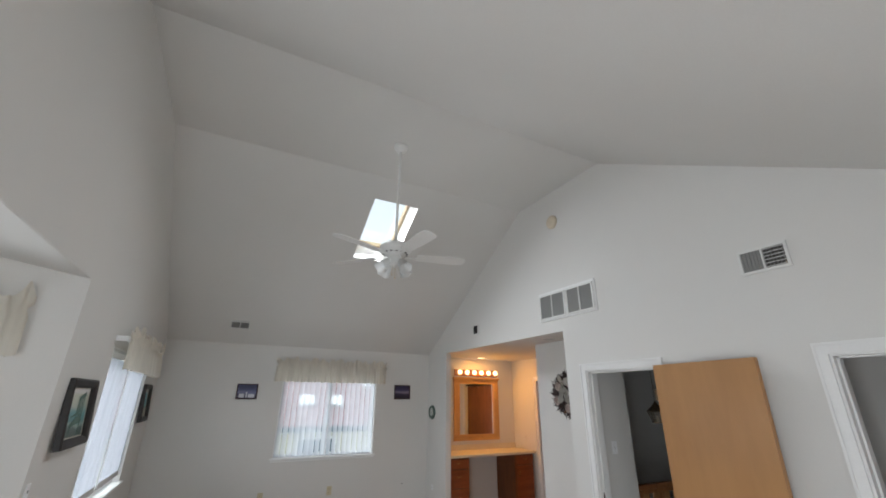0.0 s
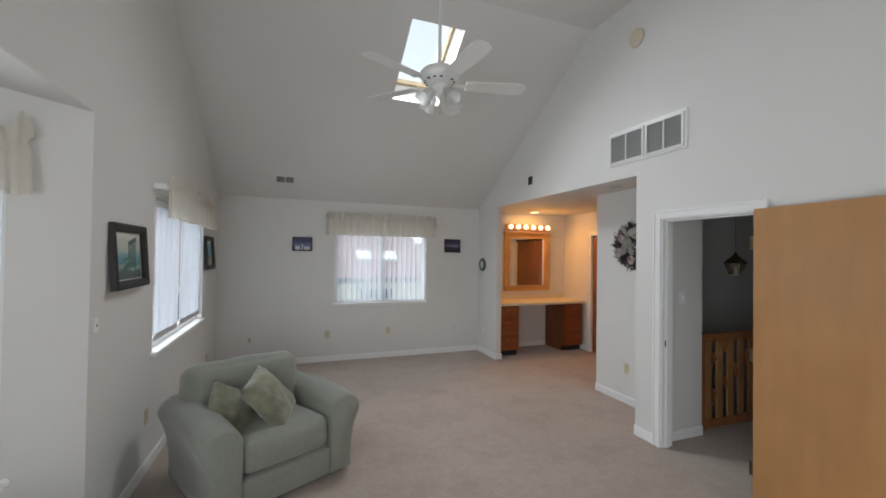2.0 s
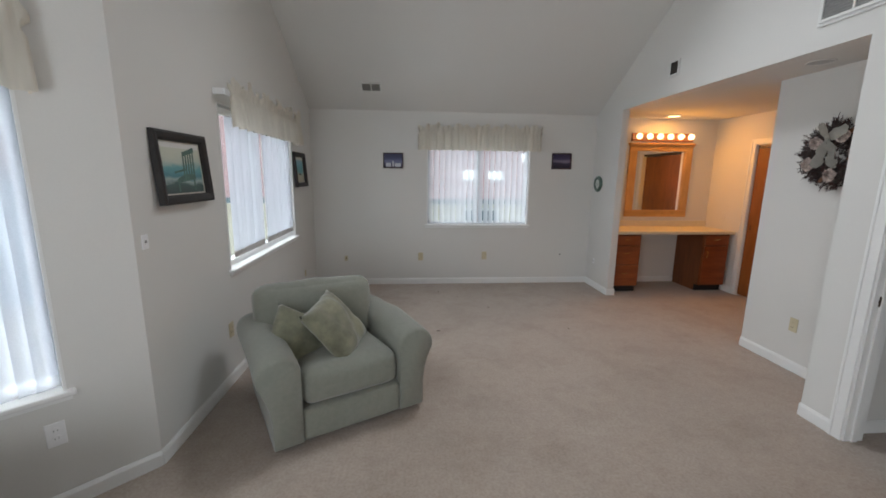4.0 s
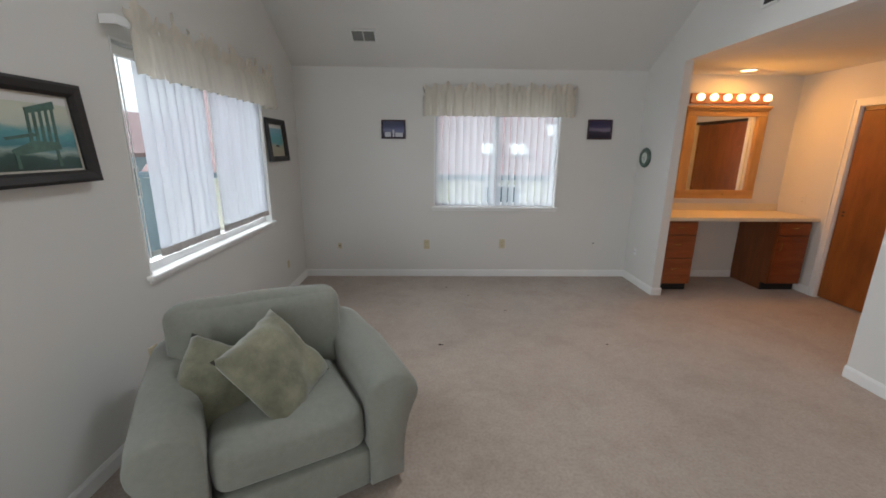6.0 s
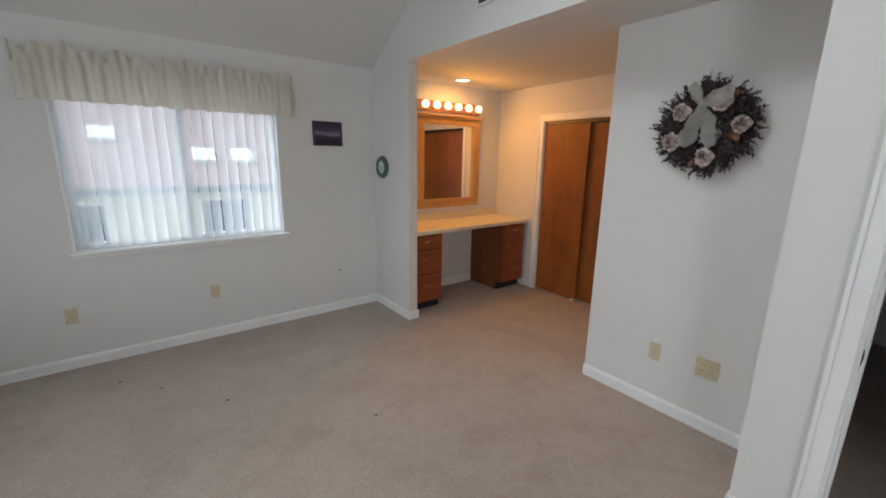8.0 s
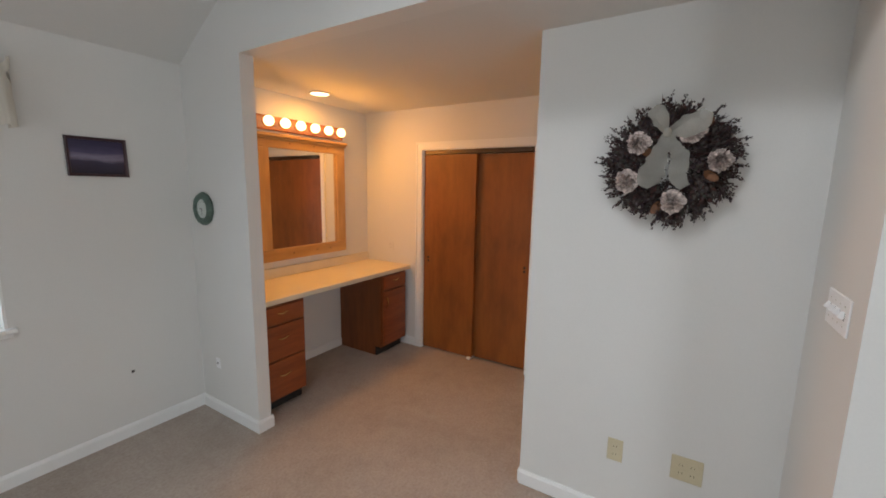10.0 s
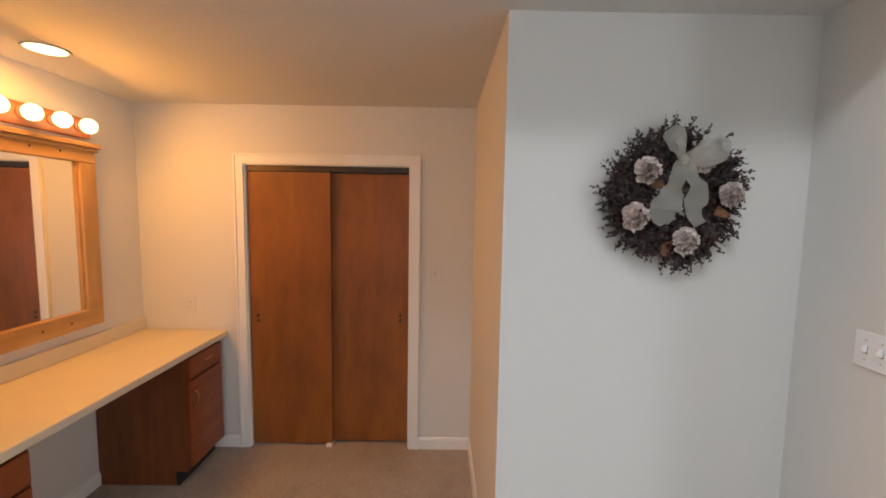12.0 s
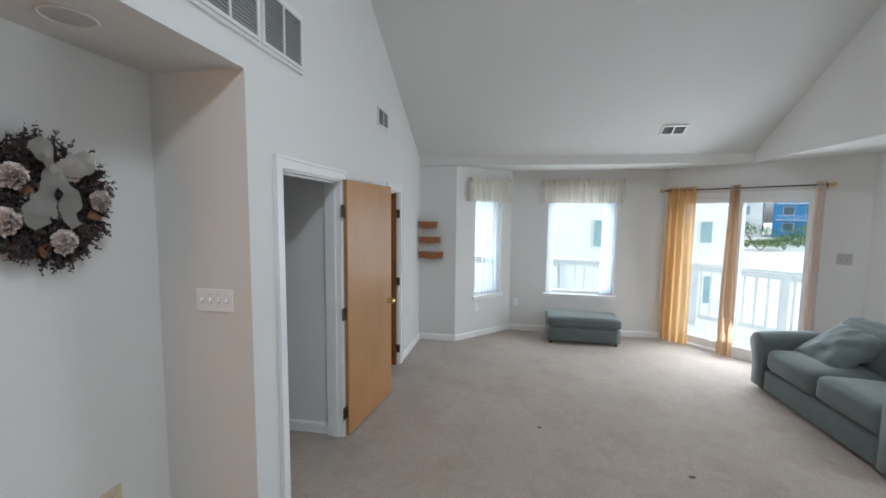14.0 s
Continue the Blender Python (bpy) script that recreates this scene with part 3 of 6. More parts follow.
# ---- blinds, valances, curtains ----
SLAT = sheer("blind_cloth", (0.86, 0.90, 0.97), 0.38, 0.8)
# same white cloth, its colour darkened to tone down these brighter windows
SLATC = sheer("blind_cloth_dense_darkened", (0.56, 0.59, 0.66), 0.14, 0.45)
SLATB = sheer("blind_cloth_bay_darkened", (0.74, 0.78, 0.86), 0.22, 0.5)
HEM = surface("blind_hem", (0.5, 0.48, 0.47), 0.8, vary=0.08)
VAL = sheer("valance_cloth", (0.86, 0.81, 0.715), 0.03, 0.38, 1100)
# the amber cloth recoloured for panels with less daylight behind them
HANGT = sheer("amber_cloth_less_backlit", (0.68, 0.46, 0.29), 0.03, 0.42)
HANGP = sheer("amber_cloth_not_backlit", (0.86, 0.71, 0.63), 0.12, 0.5)
HANG = sheer("amber_curtain_cloth", (0.90, 0.58, 0.26), 0.10, 0.66)
rng = random.Random(4)


def blind(m, u0, u1, z0, z1, spots, cloth, label, y=-0.03, width=0.089):
    """A headrail with one cloth slat at each of the given spots (u, degrees of turn)."""
    b = base("vertical_blind", m, label, "blind")
    part("headrail", boxes((u0, u1, y - 0.02, y + 0.022, z1 - 0.045, z1), bevel=0.003), VINYL, b)
    for u, turn in spots:
        bm = bmesh.new()
        rows, cols = 5, 5
        lean, bow = rng.uniform(-0.006, 0.006), rng.uniform(0.004, 0.009)
        grid = []
        zs = [z1 - 0.045, z0 + (z1 - z0) * 0.66, z0 + (z1 - z0) * 0.33, z0 + 0.068, z0 + 0.018]
        for i, z in enumerate(zs):
            line = []
            for j in range(cols):
                s = (j / (cols - 1) - 0.5) * width
                c = bow * (1 - (2 * j / (cols - 1) - 1) ** 2)
                an = radians(turn + i * rng.uniform(-1.5, 1.5))
                line.append(bm.verts.new((u + s * math.cos(an) - c * math.sin(an) + lean * i / 4, y + s * math.sin(an) + c * math.cos(an), z)))
            grid.append(line)
        for i in range(rows - 1):
            for j in range(cols - 1):
                f = bm.faces.new((grid[i][j], grid[i][j + 1], grid[i + 1][j + 1], grid[i + 1][j]))
                f.material_index = 1 if i == rows - 2 else 0
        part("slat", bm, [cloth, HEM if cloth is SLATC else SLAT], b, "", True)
    return b


def evenly(u0, u1, turn, jitter, skip=()):
    n = round((u1 - u0) / 0.079)
    return [(u0 + (i + 0.5) * (u1 - u0) / n, turn + rng.uniform(-jitter, jitter)) for i in range(n) if i not in skip]


u0, u1 = uf(FARWIN[1]) + 0.02, uf(FARWIN[0]) - 0.02
blind(MF, u0, u1, FARWIN[2], 2.03, evenly(u0, u1, 28, 8), SLAT, "sheer white vertical blind, slats half open")
u0, u1 = uw(SIDEWIN[1]) + 0.02, uw(SIDEWIN[0]) - 0.02
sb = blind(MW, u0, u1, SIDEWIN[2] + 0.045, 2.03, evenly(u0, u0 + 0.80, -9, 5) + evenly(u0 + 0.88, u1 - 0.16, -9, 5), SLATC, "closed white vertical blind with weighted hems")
for uu in (u0 + 0.835, u1 - 0.04):
    bm = bmesh.new()
    cyl(bm, (uu, -0.02, 0.93), (uu, -0.02, 1.99), 0.0035, seg=8)
    part("wand", bm, VINYL, sb, "thin white plastic wand")
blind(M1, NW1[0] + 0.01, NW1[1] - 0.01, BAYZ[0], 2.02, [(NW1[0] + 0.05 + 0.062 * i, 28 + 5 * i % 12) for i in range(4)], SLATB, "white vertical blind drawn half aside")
blind(M4, 0.63, 1.55, BAYZ[0], 2.02, [(0.66 + 0.035 * i, 28) for i in range(4)] + [(1.50, 35), (1.535, 32)], SLAT, "white vertical blind drawn to the sides")
blind(M5, NW5[0] + 0.01, NW5[1] - 0.01, BAYZ[0], 2.02, [(NW5[0] + 0.05 + 0.055 * i, 35) for i in range(6)], SLAT, "white vertical blind drawn half aside")


def valance(m, u0, u1, z0, z1, label, depth=0.10, pleats=9.0, bare=0.0, ruffle=1.0):
    """A gathered cloth valance on a rod: returns to the wall at both ends and has a ruffled heading; the rod may run on bare past the cloth."""
    v = base("valance", m, label, "valance", "gathered window valances")
    bm = bmesh.new()
    n, rows = max(60, int((u1 - u0) * 110)), 9
    ph = rng.uniform(0, 6)
    grid = []
    rod_end, u1 = u1, u1 - bare
    total = u1 - u0 + depth + (0.02 if bare else depth)
    back = 0.02 if bare else depth
    for i in range(n + 1):
        s = total * i / n
        if s < depth:
            u, y, nx, ny = u0, s, -1, 0
        elif s > total - back:
            u, y, nx, ny = u1, depth - (s - (total - back)), 1, 0
        else:
            u, y, nx, ny = u0 + s - depth, depth, 0, 1
        col = []
        for j in range(rows):
            w = j / (rows - 1)
            drop = 1 - w
            fold = math.sin(s * pleats * 6.28 + ph + 1.5 * math.sin(s * 9)) * 0.6 + math.sin(s * pleats * 14.1 + 2 * ph) * 0.4
            head = w > 0.80
            amp = 0.005 + 0.013 * drop if not head else 0.013 * ruffle
            fold2 = math.sin(s * 95 + ph) * 0.7 + math.sin(s * 41) * 0.5
            a = amp * (fold2 if head else fold)
            pinch = -0.014 if 0.7 < w < 0.8 else 0.0
            z = z0 + (z1 - z0) * w + ruffle * ((0.020 * math.sin(s * 47 + ph) + 0.016 * math.sin(s * 19 + 2 * ph) + 0.010 * math.sin(s * 83)) * (1.0 if j == rows - 1 else 0.35) if head else 0) + 0.006 * fold * drop
            col.append(bm.verts.new((u + nx * (a + pinch), max(0.003, y + ny * (a + pinch + 0.014 * drop)), z)))
        grid.append(col)
    for i in range(n):
        for j in range(rows - 1):
            bm.faces.new((grid[i][j], grid[i + 1][j], grid[i + 1][j + 1], grid[i][j + 1]))
    part("cloth", bm, VAL, v, "", True)
    zr = z0 + (z1 - z0) * 0.75
    part("curtain_rod", boxes((u0 + 0.004, rod_end - 0.004, depth - 0.028, depth - 0.018, zr - 0.02, zr + 0.02), (u0 + 0.004, u0 + 0.014, 0.002, depth - 0.028, zr - 0.02, zr + 0.02), (rod_end - 0.014, rod_end - 0.004, 0.002, depth - 0.028, zr - 0.02, zr + 0.02)), VINYL, v)
    return v


valance(MF, uf(2.56), uf(0.86), 1.905, 2.235, "gathered cream cloth valance above the end window")
valance(MW, uw(6.06), uw(4.215), 1.89, 2.20, "gathered cream cloth valance above the side window", bare=0.08, ruffle=1.6)
valance(M1, 0.27, 0.82, 1.88, 2.19, "gathered cream cloth valance in the bay", 0.07, ruffle=1.7)
valance(M4, 0.62 - DG[0], 1.735 - DG[0], 1.90, 2.22, "gathered cream cloth valance in the bay", 0.07)
valance(M5, 0.07, 0.83, 1.90, 2.22, "gathered cream cloth valance in the bay", 0.07)


def curtain(m, u0, u1, z0, z1, y, waves, label, flare=1.0, cloth=None):
    c = base("curtain", m, label, "curtain", "amber curtain panels")
    bm = bmesh.new()
    n, rows = 64, 10
    grid = []
    for i in range(n + 1):
        s = i / n
        col = []
        for j in range(rows):
            w = j / (rows - 1)
            f = 1 + (flare - 1) * (1 - w)
            um = (u0 + u1) / 2
            u = um + (s - 0.5) * (u1 - u0) * f
            a = 0.028 * math.sin(s * waves * 6.28 + 0.5 * math.sin(w * 3)) + 0.006 * math.sin(s * 31 + w * 5)
            z = z0 + (z1 - z0) * w + (0.012 * math.sin(s * 40) if j == 0 else 0)
            col.append(bm.verts.new((u, y + a, z)))
        grid.append(col)
    for i in range(n):
        for j in range(rows - 1):
            bm.faces.new((grid[i][j], grid[i + 1][j], grid[i + 1][j + 1], grid[i][j + 1]))
    part("cloth", bm, cloth or HANG, c, "", True)
    for i in range(int(waves * 2)):
        b = bmesh.new()
        s = (i + 0.5) / (waves * 2)
        lathe(b, [(0.016, -0.003), (0.026, -0.003), (0.026, 0.003), (0.016, 0.003), (0.016, -0.003)], 14, Matrix.Translation((u0 + s * (u1 - u0), y, z1 - 0.035)) @ Matrix.Rotation(radians(90), 4, "Y"))
        part("grommet", b, STEEL, c)
    return c


L3 = s3
curtain(M3, L3 - 0.43, L3 - 0.075, 0.03, 2.105, 0.085, 4, "amber sheer curtain panel hung on grommets", 1.0)
curtain(M3, L3 - 0.90, L3 - 0.80, 0.02, 2.105, 0.085, 2, "bunched amber sheer curtain panel", 1.7, HANGT)
curtain(M3, L3 - 1.645, L3 - 1.565, 0.03, 2.105, 0.085, 2, "bunched amber curtain panel, coloured pale as not backlit", 1.3, HANGP)
rod = base("curtain_rod", M3, "dark bronze curtain rod with a brass finial", "curtain rod")
bm = bmesh.new()
cyl(bm, (L3 - 1.66, 0.085, 2.07), (L3 - 0.04, 0.085, 2.07), 0.008, seg=10)
part("rod", bm, ROD, rod)
for u in (L3 - 1.63, L3 - 0.06):
    part("bracket", boxes((u - 0.012, u + 0.012, 0.0, 0.085, 2.058, 2.075), (u - 0.018, u + 0.018, 0.0, 0.006, 2.03, 2.10)), BRASS, rod)
    bm = bmesh.new()
    lathe(bm, [(0, 0), (0.016, 0.004), (0.011, 0.02), (0.024, 0.04), (0.024, 0.052), (0.0, 0.07)], 14, Matrix.Translation((u - 0.03 if u < L3 - 1 else u + 0.03, 0.085, 2.07)) @ Matrix.Rotation(radians(-90 if u < L3 - 1 else 90), 4, "Y"))
    part("finial", bm, BRASS, rod, "turned brass finial", True)

# ---- upholstery ----
SAGE = fabric("sage_upholstery", (0.265, 0.272, 0.232), 500, 0.07, 2.0)
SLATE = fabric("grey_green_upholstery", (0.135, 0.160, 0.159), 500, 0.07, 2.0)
VELVET = fabric("olive_chenille", (0.225, 0.222, 0.152), 260, 0.42, 7.0, 0.5)


def soft(bm, size, r, bulge=(0, 0, 0), n=9, m=Matrix(), crease=0.0, seed=0.0):
    """A stuffed block: rounded edges of radius r, its faces swollen, its cloth slightly uneven."""
    h = Vector(size) / 2
    cache = {}

    def at(p):
        key = tuple(round(c, 4) for c in p)
        if key in cache:
            return cache[key]
        q = Vector((p[0] * h.x, p[1] * h.y, p[2] * h.z))
        inner = Vector([max(-(h[i] - r), min(h[i] - r, q[i])) for i in range(3)])
        d = q - inner
        v = inner + d.normalized() * r if d.length > 1e-6 else q
        for i in range(3):
            j, l = (i + 1) % 3, (i + 2) % 3
            v[i] += bulge[i] * p[i] * (1 - p[j] ** 2) * (1 - p[l] ** 2)
        if crease:
            v += Vector(noise.noise_vector(v * 5 + Vector((seed, 0, 0)))) * crease
        cache[key] = bm.verts.new(m @ v)
        return cache[key]
    ts = [math.copysign(1 - (1 - abs(2 * i / n - 1)) ** 1.5, 2 * i / n - 1) if i not in (0, n) else 2 * i / n - 1 for i in range(n + 1)]
    for ax in range(3):
        for sgn in (-1, 1):
            for i in range(n):
                for j in range(n):
                    q = []
                    for a, b in ((ts[i], ts[j]), (ts[i + 1], ts[j]), (ts[i + 1], ts[j + 1]), (ts[i], ts[j + 1])):
                        p = [0, 0, 0]
                        p[ax], p[(ax + 1) % 3], p[(ax + 2) % 3] = sgn, a, b
                        q.append(at(p))
                    if len(set(q)) == 4:
                        bm.faces.new(q if sgn > 0 else q[::-1])
    return bm


def arm_shape(depth, side):
    """A rolled arm, swept from front to back: flat inside, rolled top, flared outside."""
    prof = [(0.0, 0.03), (0.0, 0.24), (-0.002, 0.42)]
    for i in range(13):
        a = radians(168 - i * 16.5)
        prof.append((0.118 + 0.122 * math.cos(a), 0.487 + 0.108 * math.sin(a)))
    prof += [(0.204, 0.385), (0.181, 0.30), (0.168, 0.20), (0.164, 0.11), (0.163, 0.03)]
    bm = bmesh.new()
    ys = [0.0, 0.012, 0.035, 0.08, 0.2, 0.4, 0.6, 0.75, 0.82, 0.85]
    ins = [0.016, 0.005, 0.001, 0, 0, 0, 0, 0, 0.01, 0.04]
    rings = []
    for y, e in zip(ys, ins):
        cx, cz = 0.095, 0.33
        ring = []
        for x, z in prof:
            f = 1 - e / 0.3
            lift = (0.05 * (y - 0.4) + 0.02 * math.sin(y * 5.5)) * max(0.0, min(1.0, (z - 0.2) / 0.25))
            x2, z2 = cx + (x - cx) * f, cz + (z - cz) * f + lift
            wob = noise.noise(Vector((x * 6, y * 5, z * 6 + side))) * 0.006
            ring.append(bm.verts.new((side * (x2 + wob), -depth / 2 + y * depth / 0.85, max(0.03, z2 + wob))))
        rings.append(ring)
    for a, b in zip(rings, rings[1:]):
        for i in range(len(prof)):
            bm.faces.new((a[i], a[(i + 1) % len(prof)], b[(i + 1) % len(prof)], b[i]))
    bm.faces.new(rings[0])
    bm.faces.new(rings[-1])
    return bm


def upholstered(name, m, width, depth, cushions, cloth, label, category):
    """A slip-covered seat with rolled arms: its front is local -y."""
    s = base(name, m, label, category)
    inner = width - 0.33
    part("seat_base", soft(bmesh.new(), (inner + 0.03, depth - 0.10, 0.20), 0.02, (0, 0.006, 0), 8, Matrix.Translation((0, -0.04, 0.13)), 0.004), cloth, s, "", True)
    for i in range(cushions):
        w = inner / cushions
        part("seat_cushion", soft(bmesh.new(), (w - 0.006, depth - 0.20, 0.215), 0.06, (0.0, 0.018, 0.03), 12, Matrix.Translation((-inner / 2 + w * (i + 0.5), -0.09, 0.335)) @ Matrix.Rotation(radians(-2), 4, "X"), 0.006, i * 3.0), cloth, s, "", True)
    part("backrest", soft(bmesh.new(), (inner + 0.22, 0.22, 0.63), 0.08, (0.0, 0.02, 0.0), 10, Matrix.Translation((0, depth / 2 - 0.13, 0.375)) @ Matrix.Rotation(radians(-7), 4, "X"), 0.005), cloth, s, "", True)
    for i in range(cushions):
        w = (inner + 0.02) / cushions
        part("back_cushion", soft(bmesh.new(), (w + (0.19 if cushions == 1 else -0.004), 0.22, 0.44), 0.085, (0.0, 0.045, 0.02), 14, Matrix.Translation((-(inner + 0.02) / 2 + w * (i + 0.5) - (0.04 if cushions == 1 else 0), depth / 2 - 0.255, 0.585)) @ Matrix.Rotation(radians(-13), 4, "X") @ Matrix.Rotation(radians(1.5), 4, "Y"), 0.012, 7 + i * 2.0), cloth, s, "", True)
    for side in (-1, 1):
        arm = part("arm", arm_shape(depth - 0.02, side), cloth, s, "", True)
        arm.matrix_local = Matrix.Translation((side * (inner / 2 + 0.002), -0.02, 0))
    for x in (-1, 1):
        for y in (-1, 1):
            b = bmesh.new()
            cyl(b, (x * (width / 2 - 0.12), y * (depth / 2 - 0.14), 0.0), (x * (width / 2 - 0.12), y * (depth / 2 - 0.14), 0.04), 0.022, 0.028, seg=12)
            part("foot", b, ROD, s, "short dark foot")
    return s


upholstered("armchair", pose(0.19, 3.905, 0, 0, 0, 28.5), 0.945, 0.92, 1, SAGE, "sage green slip-covered armchair with rolled arms", "armchair")
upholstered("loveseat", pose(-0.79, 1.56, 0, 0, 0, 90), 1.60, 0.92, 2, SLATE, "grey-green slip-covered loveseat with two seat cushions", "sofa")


def throw_pillow(m, size, thick, cloth, label, seed):
    p = tagged(new("throw_pillow"), label, "pillow", "throw pillows")
    bm = bmesh.new()
    n = 18
    cache = {}
    for sgn in (1, -1):
        for i in range(n + 1):
            for j in range(n + 1):
                u, v = 2 * i / n - 1, 2 * j / n - 1
                rim = i in (0, n) or j in (0, n)
                if rim and (i, j) in cache:
                    cache[i, j, sgn] = cache[i, j]
                    continue
                x = u * (1 - 0.07 * (1 - v * v)) * size / 2
                y = v * (1 - 0.07 * (1 - u * u)) * size / 2
                t = thick / 2 * ((1 - u ** 2) * (1 - v ** 2)) ** 0.42
                d = noise.noise(Vector((x * 9 + seed, y * 9, sgn))) * 0.024 + noise.noise(Vector((x * 25, y * 25 + seed, sgn))) * 0.007
                w = bm.verts.new((x + d * 0.5, y + 0.007 * noise.noise(Vector((x * 22, seed, y * 22))), sgn * max(t + d * (0 if rim else 1), 0.0)))
                cache[i, j, sgn] = w
                if rim:
                    cache[i, j] = w
        for i in range(n):
            for j in range(n):
                q = (cache[i, j, sgn], cache[i + 1, j, sgn], cache[i + 1, j + 1, sgn], cache[i, j + 1, sgn])
                if len(set(q)) == 4:
                    bm.faces.new(q)
    part("cover", bm, cloth, p, "", True)
    p.matrix_world = m
    return p


def facing(c, e1, e2):
    e1 = Vector(e1).normalized()
    nrm = e1.cross(Vector(e2)).normalized()
    e2 = nrm.cross(e1)
    return Matrix.Translation(c) @ Matrix((e1, e2, nrm)).transposed().to_4x4()


throw_pillow(facing((0.262, 3.755, 0.587), (0.063, 0.367, 0.048), (-0.231, 0.0, 0.278)), 0.43, 0.17, VELVET, "olive chenille throw pillow leaning on the armchair back", 3.0)
throw_pillow(facing((0.035, 3.70, 0.505), (0.30, 0.16, -0.20), (0.03, 0.22, 0.26)), 0.41, 0.16, VELVET, "olive chenille throw pillow lying against the armchair arm", 9.0)
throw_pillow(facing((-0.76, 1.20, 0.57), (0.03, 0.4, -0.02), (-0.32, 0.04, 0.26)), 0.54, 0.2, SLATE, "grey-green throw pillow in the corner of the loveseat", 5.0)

ot = base("ottoman", pose(1.175, -0.40, 0), "grey-green upholstered storage ottoman in the bay", "ottoman")
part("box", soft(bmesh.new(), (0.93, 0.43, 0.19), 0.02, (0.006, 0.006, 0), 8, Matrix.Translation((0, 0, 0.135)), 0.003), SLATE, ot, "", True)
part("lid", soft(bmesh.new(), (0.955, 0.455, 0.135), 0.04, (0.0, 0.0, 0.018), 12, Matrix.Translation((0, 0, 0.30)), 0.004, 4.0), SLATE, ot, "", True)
for x in (-0.42, 0.42):
    for y in (-0.17, 0.17):
        bm = bmesh.new()
        cyl(bm, (x, y, 0.0), (x, y, 0.05), 0.02, 0.026, seg=12)
        part("foot", bm, ROD, ot, "short dark foot")

# ---- wall fittings ----
IVORY = surface("ivory_plastic", (0.60, 0.53, 0.36), 0.4, vary=0.05, bump=0.0)
WPLATE = surface("white_plastic", (0.87, 0.87, 0.88), 0.35, vary=0.03, bump=0.0)
SLOT = surface("dark_slots", (0.06, 0.05, 0.045), 0.6, vary=0.1, bump=0.0)
GRILLE = surface("grey_filter_mesh", (0.30, 0.30, 0.29), 0.7, vary=0.1, fine=200)
GMETAL = surface("white_enamel_grille", (0.74, 0.74, 0.72), 0.4, vary=0.05)
# switch plastic greyed to carry the shadow beside the glass door
SHADOWP = surface("shadowed_plastic", (0.47, 0.47, 0.44), 0.4, vary=0.05, bump=0.0)
BEIGE = surface("aged_cream_plastic", (0.66, 0.58, 0.45), 0.45, vary=0.06, bump=0.0)


def on_wall(m, u, z, y=0.0):
    return m @ Matrix.Translation((u, y, z))


def outlet(m, u, z, w=0.07, h=0.115, plastic=None, kind="duplex", label="ivory duplex outlet cover on the wall"):
    o = base("wall_outlet", on_wall(m, u, z), label, "outlet", "wall outlets")
    p = plastic or IVORY
    part("cover_plate", boxes((-w / 2, w / 2, 0.0, 0.006, -h / 2, h / 2), bevel=0.003, seg=2), p, o)
    cols = 2 if w > 0.1 else 1
    for c in range(cols):
        x = (c - (cols - 1) / 2) * 0.046
        for s in (-1, 1):
            b = bmesh.new()
            cyl(b, (x, 0.0055, s * 0.02), (x, 0.0085, s * 0.02), 0.0165, seg=18)
            soc = part("socket", b, p, o)
            part("slot", boxes((x - 0.0075, x - 0.0055, 0.0075, 0.0092, s * 0.02 - 0.004, s * 0.02 + 0.005), (x + 0.0055, x + 0.0075, 0.0075, 0.0092, s * 0.02 - 0.004, s * 0.02 + 0.005)), SLOT, soc)
    return o


def jack(m, u, z, label, w=0.045, h=0.07, plastic=None):
    o = base("wall_jack", on_wall(m, u, z), label, "wall jack")
    part("cover_plate", boxes((-w / 2, w / 2, 0.0, 0.006, -h / 2, h / 2), bevel=0.002), plastic or IVORY, o)
    part("port", boxes((-0.007, 0.007, 0.0055, 0.0085, -0.007, 0.007)), GRILLE if plastic is WPLATE else SLOT, o)
    return o


def switches(m, u, z, n, plastic, label):
    o = base("light_switch", on_wall(m, u, z), label, "light switch")
    w = 0.07 + 0.0455 * (n - 1)
    part("cover_plate", boxes((-w / 2, w / 2, 0.0, 0.006, -0.057, 0.057), bevel=0.003, seg=2), plastic, o)
    for i in range(n):
        x = (i - (n - 1) / 2) * 0.0455
        t = boxes((x - 0.0045, x + 0.0045, 0.004, 0.02, -0.011, 0.011), bevel=0.002)
        bmesh.ops.rotate(t, cent=(x, 0.004, 0), matrix=Matrix.Rotation(radians(28 if i % 2 else 24), 3, "X"), verts=t.verts)
        part("toggle", t, plastic, o)
        part("slot", boxes((x - 0.006, x + 0.006, 0.0058, 0.0066, -0.0125, 0.0125)), GRILLE, o)
        b = bmesh.new()
        for s in (-1, 1):
            cyl(b, (x, 0.0055, s * 0.03), (x, 0.007, s * 0.03), 0.0028, seg=10)
        part("screw", b, STEEL, o)
    return o


MR = along((XR, YR), (XA, YR))   # return wall
MA = along((XA, YR), (XA, YS))   # wreath wall
MS = along((XR, YT), (XR, YF))   # stub
MH = along((XA + 0.06, 3.283), (XR + 0.12, 3.283))
outlet(MF, uf(0.888), 0.407)
outlet(MF, uf(1.818), 0.418)
jack(MF, uf(-0.175), 0.385, "small ivory phone jack on the end wall")
jack(MF, uf(2.955), 0.43, "tiny dark cable stub on the end wall", 0.016, 0.016, SLOT)
outlet(MW, uw(4.18), 0.41)
outlet(MW, uw(6.3), 0.32, 0.05, 0.08)
jack(MW, uw(3.345), 1.22, "small white doorbell button plate on the wall", 0.05, 0.075, WPLATE)
